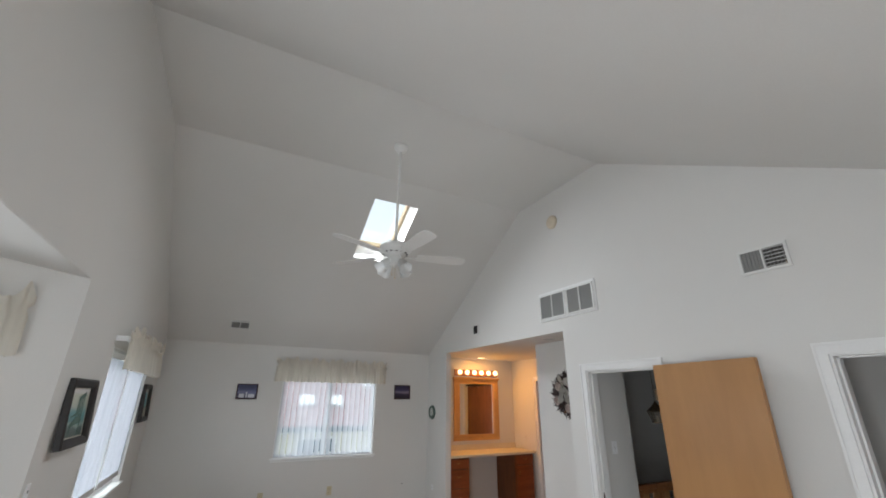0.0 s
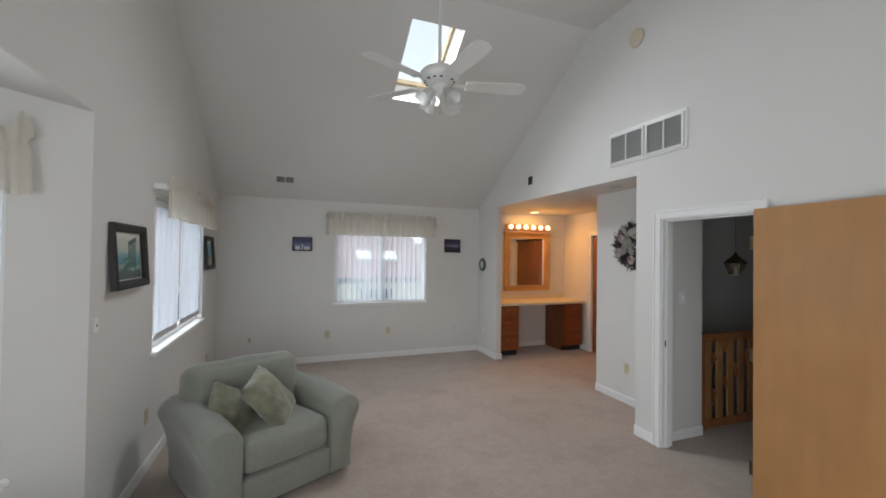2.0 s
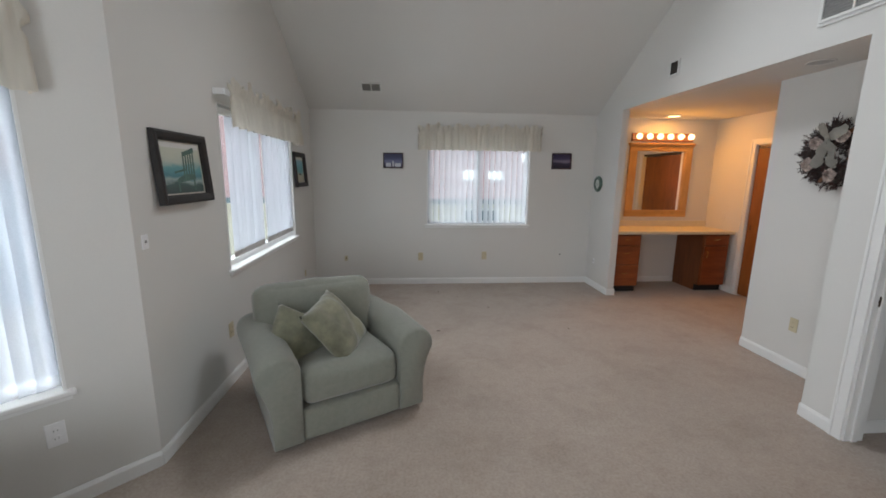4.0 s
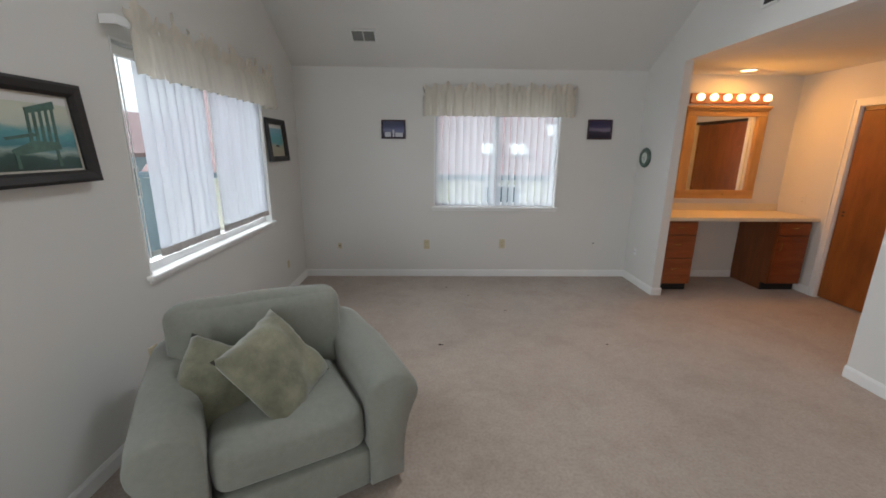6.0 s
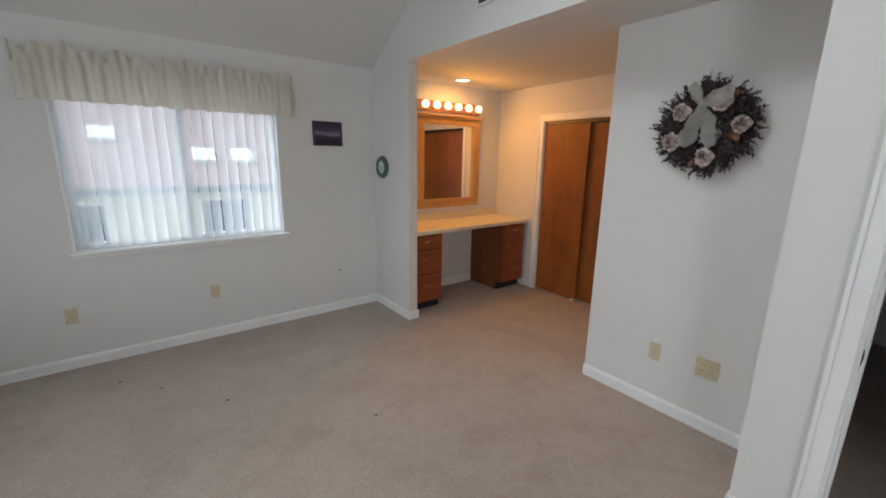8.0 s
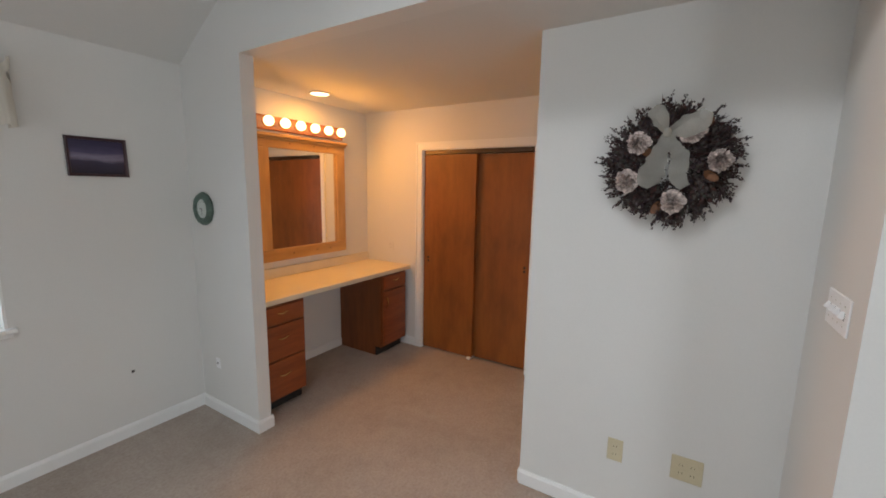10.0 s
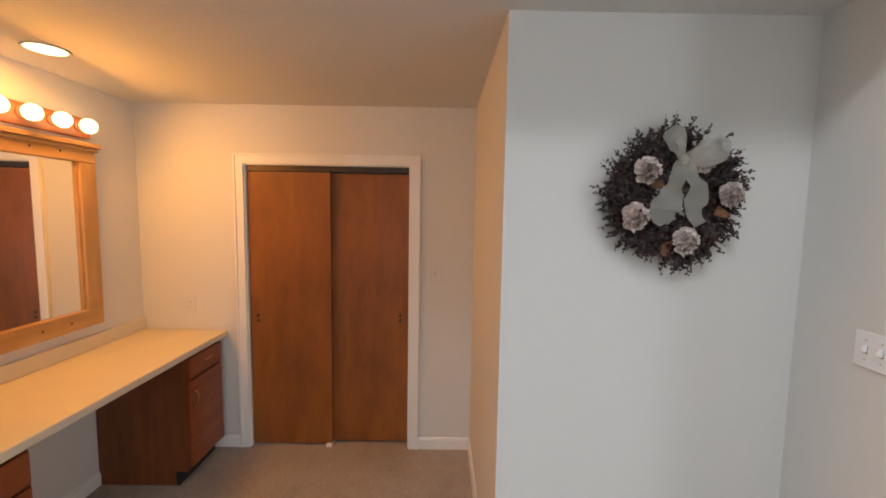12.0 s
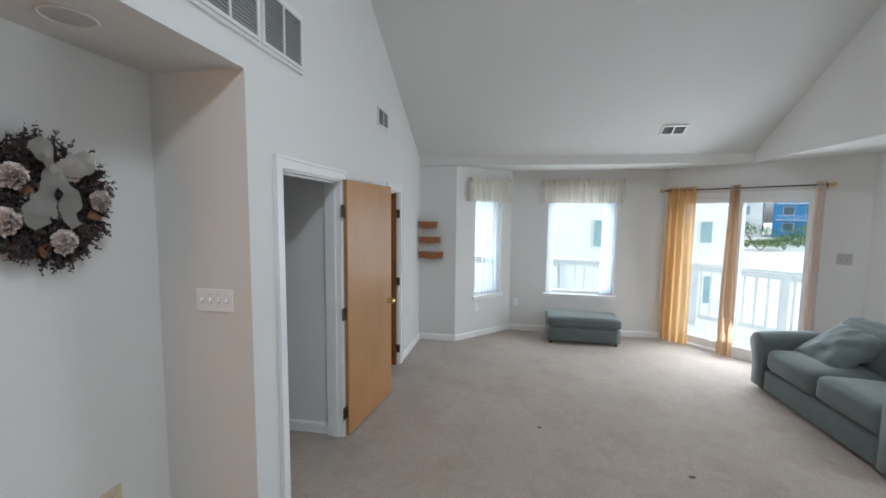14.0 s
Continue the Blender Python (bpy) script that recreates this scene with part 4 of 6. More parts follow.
outlet(M1, 0.38, 0.385, plastic=WPLATE, label="white duplex outlet cover under the bay window")
outlet(M5, 0.645, 0.425, plastic=WPLATE, label="white duplex outlet cover under the bay window")
outlet(M4, 2.075 - DG[0], 0.42, plastic=WPLATE, label="white duplex outlet cover in the bay")
outlet(MA, 4.115 - YR, 0.385)
outlet(MA, 3.815 - YR, 0.40, 0.125, 0.118, label="wide ivory double outlet cover on the wall")
jack(MS, 6.667 - YT, 0.381, "small white jack plate on the wall stub", 0.045, 0.075, WPLATE)
switches(MR, 3.588 - XR, 1.287, 4, WPLATE, "white four-gang toggle switch on the wall return")
switches(MC, 4.857 - YS, 1.275, 1, PAINT, "wall-painted toggle switch beside the closet")
switches(M3, s3 - 1.815, 1.31, 2, SHADOWP, "two-gang switch beside the glass door, greyed for shadow")
switches(MH, XA + 0.06 - 3.71, 1.267, 1, WPLATE, "white toggle switch in the hall")
outlet(MC, 6.56 - YS, 1.03, plastic=PAINT, label="wall-painted duplex outlet cover above the counter")


def grille(name, m, w, h, halves, label, slats=10, dark=None, vertical=False, depth=0.014):
    """A framed air grille: a backing, a frame, bars between its fields and slats in each field."""
    g = base(name, m, label, "air vent")
    f = 0.018
    part("backing", boxes((-w / 2 + f, w / 2 - f, 0.001, 0.004, -h / 2 + f, h / 2 - f)), dark or GRILLE, g)
    part("frame", boxes((-w / 2, -w / 2 + f, 0, depth, -h / 2, h / 2), (w / 2 - f, w / 2, 0, depth, -h / 2, h / 2), (-w / 2 + f, w / 2 - f, 0, depth, -h / 2, -h / 2 + f), (-w / 2 + f, w / 2 - f, 0, depth, h / 2 - f, h / 2)), GMETAL, g)
    cell = (w - 2 * f) / halves
    for i in range(1, halves):
        x = -w / 2 + f + cell * i
        part("bar", boxes((x - 0.006, x + 0.006, 0.004, depth, -h / 2 + f, h / 2 - f)), GMETAL, g)
    for i in range(slats):
        s = (i + 0.5) / slats
        if vertical:
            x = -w / 2 + f + (w - 2 * f) * s
            b = boxes((x - 0.0012, x + 0.0012, 0.004, 0.011, -h / 2 + f, h / 2 - f))
        else:
            z = -h / 2 + f + (h - 2 * f) * s
            b = boxes((-w / 2 + f, w / 2 - f, 0.004, 0.011, z - 0.0012, z + 0.0012))
        part("slat", b, dark or GRILLE, g)
    return g


# double return-air grille on the gable
for y0, y1 in ((3.0, 3.378), (3.40, 3.81)):
    grille("return_air_grille", ME @ Matrix.Translation(((y0 + y1) / 2 - YB, 0.012, 2.694)), y1 - y0, 0.285, 2, "white framed return-air grille with grey filter mesh", 14)
tagged(put("grille_ledge", boxes((XR - 0.014, XR, 2.978, 3.825, 2.535, 2.557), (XR - 0.012, XR, 2.978, 3.825, 2.557, 2.862)), TRIM), "white backing board behind the return grilles", "vent trim")
DARKV = surface("dark_duct", (0.07, 0.065, 0.06), 0.8, vary=0.2)
v = grille("wall_register", ME @ Matrix.Translation((1.51 - YB, 0.0, 2.622)), 0.30, 0.175, 2, "white wall register, half of it dark grid", 12, None, True)
part("damper", boxes((-0.127, -0.004, 0.004, 0.0045, -0.068, 0.068)), DARKV, v, "dark open half")
bm = bmesh.new()
for i in range(6):
    box(bm, -0.127, -0.004, 0.006, 0.012, -0.062 + i * 0.025 - 0.0015, -0.062 + i * 0.025 + 0.0015)
part("crossbars", bm, GMETAL, v)
grille("wall_register", ME @ Matrix.Translation((5.27 - YB, 0.0, 2.65)), 0.15, 0.15, 1, "small white wall register near the ceiling", 9, DARKV, True)


def on_slope(x, y, zf, tilt):
    """Pose on a sloping ceiling: local y points down into the room, local x along the room's width."""
    n = Vector((0, -math.sin(tilt), -math.cos(tilt)))
    ex = Vector((1, 0, 0))
    ez = ex.cross(n)
    return Matrix.Translation((x, y, zf)) @ Matrix((ex, n, ez)).transposed().to_4x4()


grille("ceiling_register", on_slope(0.262, 6.517, z_far(6.517), down), 0.255, 0.16, 2, "white ceiling register with grey slots", 8, GRILLE)
up = math.atan2(ZT - ZK, YU - YB)
grille("ceiling_register", on_slope(0.418, 0.355, z_back(0.355), -up), 0.255, 0.15, 2, "white ceiling register with grey slots", 8, GRILLE)
bm = bmesh.new()
lathe(bm, [(0.0, 0.035), (0.045, 0.035), (0.07, 0.03), (0.08, 0.02), (0.083, 0.0), (0.0, 0.0)], 28, ME @ Matrix.Translation((3.50 - YB, 0.0, 3.69)) @ Matrix.Rotation(radians(-90), 4, "X"))
sm = base("smoke_detector", pose(XR, 3.5, 3.69), "round aged cream smoke detector high on the gable", "smoke detector")
o = part("housing", bm, BEIGE, sm, "", True)
o.matrix_parent_inverse = sm.matrix_world.inverted()

# ---- pictures, clock, wreath ----
BLACKF = wood("black_stained_frame", (0.03, 0.026, 0.024), (0.012, 0.011, 0.012), 0.55, "x", 1.0)
PLUM = wood("dark_plum_frame", (0.075, 0.035, 0.04), (0.045, 0.02, 0.025), 0.4, "x")
MAT = surface("cream_mat_line", (0.6, 0.57, 0.5), 0.7, vary=0.05)


def painted(name, stops, scale, stretch, band=0.35):
    m, t, p = tree(name)
    n = link_noise(t, scale, 5, stretch=stretch)
    co = t.nodes.new("ShaderNodeTexCoord")
    sep = t.nodes.new("ShaderNodeSeparateXYZ")
    t.links.new(co.outputs["Generated"], sep.inputs[0])
    ma = t.nodes.new("ShaderNodeMath")
    ma.operation = "MULTIPLY_ADD"
    ma.inputs[1].default_value = band
    t.links.new(n.outputs[0], ma.inputs[0])
    t.links.new(sep.outputs[2], ma.inputs[2])
    r = ramp(t, ma.outputs[0], stops)
    t.links.new(r.outputs[0], p.inputs["Base Color"])
    p.inputs["Roughness"].default_value = 0.28
    return m


DUSK = painted("dusk_print", [(0.15, (0.02, 0.015, 0.04)), (0.45, (0.03, 0.03, 0.10)), (0.6, (0.16, 0.17, 0.30)), (0.75, (0.06, 0.07, 0.17)), (1.0, (0.025, 0.03, 0.09))], 6, (1, 1, 3))
STORM = painted("violet_sea_print", [(0.2, (0.012, 0.010, 0.025)), (0.55, (0.035, 0.028, 0.06)), (0.66, (0.22, 0.19, 0.26)), (0.8, (0.07, 0.06, 0.13)), (1.0, (0.03, 0.025, 0.07))], 6, (1, 1, 4))
SHORE = painted("pale_shore_print", [(0.2, (0.012, 0.035, 0.03)), (0.42, (0.03, 0.085, 0.07)), (0.50, (0.34, 0.43, 0.40)), (0.58, (0.06, 0.22, 0.25)), (0.70, (0.12, 0.34, 0.37)), (0.80, (0.50, 0.55, 0.47)), (1.1, (0.58, 0.60, 0.50))], 4, (1, 1, 2.6), 0.42)
BEACH = painted("turquoise_beach_print", [(0.2, (0.42, 0.36, 0.24)), (0.5, (0.46, 0.42, 0.30)), (0.62, (0.10, 0.36, 0.40)), (0.85, (0.12, 0.42, 0.50)), (1.1, (0.20, 0.42, 0.52))], 5, (1, 1, 2.2))
CHAIRG = surface("sea_green_paint", (0.09, 0.18, 0.145), 0.5, vary=0.3, coarse=12)
GLINT = surface("pale_moonlight", (0.55, 0.56, 0.62), 0.5, vary=0.05)


def picture(m, w, h, f, frame_mat, print_mat, label, depth=0.028, tilt=3.0, liner=True):
    p = base("framed_picture", m @ Matrix.Rotation(radians(tilt), 4, "X"), label, "picture")
    bm = bmesh.new()
    prof = [(0.0, 0.0), (0.0, depth * 0.8), (f * 0.25, depth), (f * 0.75, depth * 0.8), (f, depth * 0.45), (f, 0.0)]
    rings = []
    for sx, sz in ((-1, -1), (1, -1), (1, 1), (-1, 1)):
        rings.append([bm.verts.new((sx * (w / 2 - d), y + 0.004, sz * (h / 2 - d))) for d, y in prof])
    for i in range(4):
        a, b = rings[i], rings[(i + 1) % 4]
        for j in range(len(prof)):
            bm.faces.new((a[j], b[j], b[(j + 1) % len(prof)], a[(j + 1) % len(prof)]))
    part("frame", bm, frame_mat, p)
    e = f
    if liner:
        part("liner", boxes((-w / 2 + f, w / 2 - f, 0.006, 0.0105, -h / 2 + f, -h / 2 + f + 0.008), (-w / 2 + f, w / 2 - f, 0.006, 0.0105, h / 2 - f - 0.008, h / 2 - f), (-w / 2 + f, -w / 2 + f + 0.008, 0.006, 0.0105, -h / 2 + f + 0.008, h / 2 - f - 0.008), (w / 2 - f - 0.008, w / 2 - f, 0.006, 0.0105, -h / 2 + f + 0.008, h / 2 - f - 0.008)), MAT, p)
    part("print", boxes((-w / 2 + e, w / 2 - e, 0.004, 0.008, -h / 2 + e, h / 2 - e)), print_mat, p)
    return p


pa = picture(on_wall(MF, uf(0.508), 1.76), 0.275, 0.208, 0.014, PLUM, DUSK, "small dusk seascape print in a thin plum frame", 0.018, 2, False)
part("pale_house", boxes((-0.105, -0.02, 0.0085, 0.0092, -0.082, -0.035), (0.03, 0.10, 0.0085, 0.0092, -0.082, -0.03), (-0.008, 0.012, 0.0085, 0.0092, -0.082, -0.005)), GLINT, pa)
picture(on_wall(MF, uf(2.893), 1.783), 0.285, 0.222, 0.016, PLUM, STORM, "small violet sea print in a thin plum frame", 0.018, 2, False)
pb = picture(on_wall(MW, uw(3.74), 1.592), 0.54, 0.405, 0.052, BLACKF, SHORE, "shore painting with a green chair in a black frame", 0.04, 4)
bm = bmesh.new()
for i in range(5):  # tilted slatted back
    x = -0.128 + i * 0.027
    prism(bm, [(x, -0.055), (x + 0.014, -0.057), (x - 0.002, 0.118 - 0.006 * i), (x - 0.016, 0.12 - 0.006 * i)], 0.0085, 0.0095, "y")
prism(bm, [(-0.15, 0.098), (-0.02, 0.07), (-0.018, 0.092), (-0.148, 0.128)], 0.0096, 0.0104, "y")
prism(bm, [(-0.135, -0.062), (0.06, -0.085), (0.075, -0.066), (-0.02, -0.03), (-0.13, -0.035)], 0.0096, 0.0104, "y")
prism(bm, [(-0.04, -0.012), (0.085, -0.03), (0.088, -0.02), (-0.03, 0.0)], 0.0106, 0.0112, "y")
for x, z in ((-0.12, -0.13), (0.05, -0.135)):
    prism(bm, [(x, z), (x + 0.016, z), (x + 0.014, -0.06), (x, -0.06)], 0.0085, 0.0095, "y")
part("painted_chair", bm, CHAIRG, pb, "loosely painted green slatted chair")
pc = picture(on_wall(MW, uw(6.235), 1.612), 0.46, 0.405, 0.052, BLACKF, BEACH, "turquoise beach painting in a black frame", 0.04, 4)
bm = bmesh.new()
prism(bm, [(0.02, -0.06), (-0.07, -0.065), (-0.06, -0.045), (0.0, -0.04)], 0.0085, 0.0095, "y")
part("painted_boat", bm, SLOT, pc)

VERD = surface("verdigris_ceramic", (0.10, 0.155, 0.125), 0.45, vary=0.35, coarse=25, fine=80, bump=0.4, dist=0.004)
DIAL = surface("pale_dial", (0.62, 0.66, 0.62), 0.35, vary=0.03)
ck = base("wall_clock", MS @ Matrix.Translation((6.70 - YT, 0.0, 1.475)) @ Matrix.Rotation(radians(-90), 4, "X"), "round verdigris-framed wall clock with a pale dial", "clock")
bm = bmesh.new()
lathe(bm, [(0.0, 0.0), (0.105, 0.0), (0.112, 0.012), (0.1, 0.03), (0.082, 0.036), (0.068, 0.028), (0.064, 0.016), (0.0, 0.016)], 40)
for vv in bm.verts:
    vv.co += Vector(noise.noise_vector(vv.co * 40)) * 0.004
part("case", bm, VERD, ck, "", True)
bm = bmesh.new()
lathe(bm, [(0.0, 0.0205), (0.063, 0.0205), (0.063, 0.016)], 36)
part("dial", bm, DIAL, ck)
part("hour_hand", boxes((-0.003, 0.03, -0.0025, 0.0025, 0.022, 0.0232)), SLOT, ck)
part("minute_hand", boxes((-0.002, 0.002, -0.004, 0.045, 0.0236, 0.0246)), SLOT, ck)
bm = bmesh.new()
for i in range(12):
    a = i * math.pi / 6
    cyl(bm, (0.052 * math.cos(a), 0.052 * math.sin(a), 0.0205), (0.052 * math.cos(a), 0.052 * math.sin(a), 0.0218), 0.0024, seg=6)
part("hour_marks", bm, SLOT, ck)


def leafy(name, a, b):
    m, t, p = tree(name)
    g = t.nodes.new("ShaderNodeNewGeometry")
    r = ramp(t, g.outputs["Random Per Island"], [(0.0, a), (0.55, b), (1.0, shade(b, 1.9))])
    n = link_noise(t, 60, 3)
    r2 = ramp(t, n.outputs[0], [(0.3, (0.65, 0.65, 0.65)), (0.7, (1, 1, 1))])
    t.links.new(mix(t, r.outputs[0], r2.outputs[0], 1.0), p.inputs["Base Color"])
    p.inputs["Roughness"].default_value = 0.8
    return m


DRY = leafy("dried_eucalyptus", (0.02, 0.012, 0.014), (0.062, 0.042, 0.044))
for e_, (p_, c_) in zip([DRY.node_tree.nodes["Color Ramp"].color_ramp.elements.new(v_) for v_ in (0.25, 0.4, 0.75)], ((0.25, (0.075, 0.027, 0.022)), (0.4, (0.034, 0.02, 0.03)), (0.75, (0.075, 0.072, 0.058)))):
    e_.color = (*c_, 1)
TWIG = surface("twig_bark", (0.07, 0.04, 0.03), 0.8, vary=0.3, coarse=30)
PETAL = surface("dusty_rose_petal", (0.72, 0.60, 0.55), 0.75, vary=0.5, coarse=55, fine=140)
RIBBON = sheer("organza_ribbon", (0.74, 0.72, 0.65), 0.5, 0.4)
RUST = surface("rust_dried_leaf", (0.20, 0.085, 0.035), 0.7, vary=0.3, coarse=30)

wr = base("wreath", Matrix(), "dried eucalyptus wreath with pale roses and ribbon", "wreath")
# local: x to the viewer's right, y up, z out of the wall
wr.matrix_world = MA @ Matrix.Translation((4.006 - YR, 0.0, 1.757)) @ Matrix(((-1, 0, 0, 0), (0, 0, 1, 0), (0, 1, 0, 0), (0, 0, 0, 1)))
rw = random.Random(11)
bm = bmesh.new()
for i in range(5):
    ph = rw.uniform(0, 6)
    pts = [Vector(((0.165 + 0.02 * math.sin(a * 3 + ph)) * math.cos(a), (0.165 + 0.02 * math.sin(a * 3 + ph)) * math.sin(a), 0.03 + 0.015 * math.cos(a * 4 + ph))) for a in [j * 2 * math.pi / 28 for j in range(29)]]
    for p, q in zip(pts, pts[1:]):
        cyl(bm, p, q, 0.006, seg=5, caps=False)
part("twig_ring", bm, TWIG, wr)
vs, fs = [], []
stems = bmesh.new()
for i in range(600):
    a = rw.uniform(0, 2 * math.pi)
    r0 = rw.uniform(0.085, 0.195)
    start = Vector((r0 * math.cos(a), r0 * math.sin(a), rw.uniform(0.015, 0.06)))
    swirl = a - 0.9 + rw.uniform(-0.5, 0.5) if rw.random() < 0.75 else a + rw.uniform(-0.4, 0.4)
    out = Vector((math.cos(a), math.sin(a), 0)) * rw.uniform(0.6, 1.0) + Vector((math.cos(swirl), math.sin(swirl), 0)) * 0.6
    if rw.random() < 0.16:
        out = -out * 0.5
    d = (out.normalized() + Vector((0, 0, rw.uniform(0.0, 0.45)))).normalized()
    ln = rw.uniform(0.05, 0.105)
    end = start + d * ln
    cyl(stems, start, end, 0.0016, 0.0008, seg=3, caps=False)
    for kx in range(rw.randint(13, 17)):
        c = start + d * ln * (0.15 + 0.06 * kx) * 0.93
        side = Vector((rw.gauss(0, 1), rw.gauss(0, 1), rw.gauss(0, 0.8))).normalized()
        up_ = d.cross(side).normalized()
        rr = rw.uniform(0.006, 0.0105) * (1.2 - 0.04 * kx)
        c2 = c + side * rr * 1.1
        b0 = len(vs)
        for q in range(6):
            an = q * math.pi / 3
            cup = 0.35 * rr if q % 2 else 0
            vs.append(c2 + side * rr * math.cos(an) + d * rr * 0.85 * math.sin(an) + up_ * cup)
        fs.append(tuple(range(b0, b0 + 6)))
tagged(part("stem_tangle", stems, TWIG, wr), kind="stuff")
me = bpy.data.meshes.new("leaves")
me.from_pydata([tuple(x) for x in vs], [], fs)
me.materials.append(DRY)
lv = new("leaves", me)
lv.parent = wr
tagged(lv, "small dark dried eucalyptus leaves", "", "", "stuff")
for fx, fy, sz in ((-0.118, 0.085, 0.05), (-0.15, -0.07, 0.052), (0.027, -0.152, 0.05), (0.172, 0.01, 0.047), (0.072, 0.125, 0.05)):
    bm = bmesh.new()
    ball(bm, (fx, fy, 0.075), sz * 0.45, 1, 1, 0.7, 12)
    rose = part("rose", bm, PETAL, wr, "pale dusty-pink dried rose", True)
    for kx in range(24):
        a = kx * 2.4
        rr = sz * 0.9 * math.sqrt((kx + 1) / 24)
        c = Vector((fx + rr * math.cos(a) * 0.85, fy + rr * math.sin(a) * 0.85, 0.085 + (sz - rr) * 0.5))
        tilt_ = Matrix.Translation(c) @ Matrix.Rotation(a, 4, "Z") @ Matrix.Rotation(radians(66 - 44 * rr / sz + rw.uniform(-12, 12)), 4, "Y")
        w = sz * rw.uniform(0.26, 0.48)
        bm = bmesh.new()
        ring = [bm.verts.new(tilt_ @ Vector((w * math.cos(b_) * 0.75, w * math.sin(b_), 0.007 * math.sin(3 * b_ + kx) + (0.008 if b_ > 3 else 0)))) for b_ in [q * 2 * math.pi / 8 for q in range(8)]]
        mid_ = bm.verts.new(tilt_ @ Vector((0, 0, -0.009)))
        for q in range(8):
            bm.faces.new((ring[q], ring[(q + 1) % 8], mid_))
        part("petal", bm, PETAL, rose, "", True)
for px, py, an in ((0.115, 0.155, 0.6), (-0.085, 0.05, 2.6), (0.15, -0.05, -0.6), (-0.03, -0.18, 4.2)):
    bm = bmesh.new()
    ring = [bm.verts.new((px + 0.03 * math.cos(t_) * math.cos(an) - 0.018 * math.sin(t_) * math.sin(an), py + 0.03 * math.cos(t_) * math.sin(an) + 0.018 * math.sin(t_) * math.cos(an), 0.078 + 0.012 * math.cos(2 * t_))) for t_ in [q * 2 * math.pi / 10 for q in range(10)]]
    bm.faces.new(ring)
    part("dried_leaf", bm, RUST, wr, "rust-coloured dried leaf")


def ribbon(pts, widths, name, label=""):
    n0, fine, wide = len(pts), [], []
    for i in range(n0 - 1):
        p0, p1, p2, p3 = (Vector(pts[max(0, min(n0 - 1, i + q))]) for q in (-1, 0, 1, 2))
        for q in range(6):
            u = q / 6
            fine.append(tuple(0.5 * (2 * p1 + (p2 - p0) * u + (2 * p0 - 5 * p1 + 4 * p2 - p3) * u * u + (3 * p1 - p0 - 3 * p2 + p3) * u ** 3)))
            wide.append((widths[i] * (1 - u) + widths[i + 1] * u) * (1 + 0.12 * math.sin(i * 2.1 + u * 6)))
    pts, widths = fine + [pts[-1]], wide + [widths[-1]]
    bm = bmesh.new()
    left, right = [], []
    for i, (x, y, z) in enumerate(pts):
        q = Vector(pts[min(i + 1, len(pts) - 1)]) - Vector(pts[max(i - 1, 0)])
        s = Vector((-q.y, q.x, 0))
        s = s.normalized() if s.length > 1e-6 else Vector((1, 0, 0))
        wob = 0.009 * math.sin(i * 0.55)
        left.append(bm.verts.new(Vector((x, y, z + wob)) + s * widths[i] / 2))
        right.append(bm.verts.new(Vector((x, y, z - wob)) - s * widths[i] / 2))
    for i in range(len(pts) - 1):
        bm.faces.new((left[i], left[i + 1], right[i + 1], right[i]))
    return part(name, bm, RIBBON, wr, label, True)


ribbon([(-0.014, 0.12, 0.10), (-0.04, 0.16, 0.125), (-0.062, 0.205, 0.12), (-0.038, 0.185, 0.135), (-0.016, 0.13, 0.115)], [0.016, 0.05, 0.056, 0.046, 0.016], "bow_loop")
ribbon([(-0.01, 0.12, 0.10), (0.045, 0.15, 0.125), (0.105, 0.165, 0.12), (0.06, 0.125, 0.135), (0.0, 0.115, 0.115)], [0.016, 0.06, 0.075, 0.055, 0.016], "bow_loop")
ribbon([(-0.016, 0.12, 0.105), (-0.03, 0.06, 0.115), (-0.045, 0.0, 0.11), (-0.06, -0.055, 0.105), (-0.045, -0.09, 0.10)], [0.022, 0.055, 0.085, 0.10, 0.06], "bow_tail")
ribbon([(-0.01, 0.12, 0.108), (0.012, 0.07, 0.12), (0.04, 0.02, 0.118), (0.035, -0.045, 0.11), (0.065, -0.095, 0.10)], [0.022, 0.045, 0.07, 0.06, 0.045], "bow_tail")
bm = bmesh.new()
ball(bm, (-0.013, 0.12, 0.118), 0.016, 1, 1.2, 0.8, 12)
part("bow_knot", bm, RIBBON, wr, "", True)

# ---- ceiling fan ----
FANW = surface("white_fan_enamel", (0.78, 0.78, 0.76), 0.35, vary=0.04, bump=0.0)
FROST = sheer("frosted_glass", (0.80, 0.81, 0.80), 0.12, 0.5)
FX, FY, FZ = 1.40, 3.44, 2.90
fan = base("ceiling_fan", pose(FX, FY, FZ), "white five-blade ceiling fan with frosted light shades", "ceiling fan")
bm = bmesh.new()
lathe(bm, [(0.0, ZT - FZ), (0.068, ZT - FZ), (0.065, ZT - FZ - 0.03), (0.045, ZT - FZ - 0.06), (0.02, ZT - FZ - 0.075), (0.0, ZT - FZ - 0.075)], 28)
part("canopy", bm, FANW, fan, "", True)
bm = bmesh.new()
cyl(bm, (0, 0, 0.13), (0, 0, ZT - FZ - 0.07), 0.0125, seg=14)
part("downrod", bm, FANW, fan)
bm = bmesh.new()
lathe(bm, [(0.0, 0.15), (0.035, 0.145), (0.05, 0.125), (0.115, 0.115), (0.142, 0.09), (0.145, 0.055), (0.13, 0.03), (0.085, 0.012), (0.08, 0.0), (0.0, 0.0)], 36)
part("motor", bm, FANW, fan, "", True)
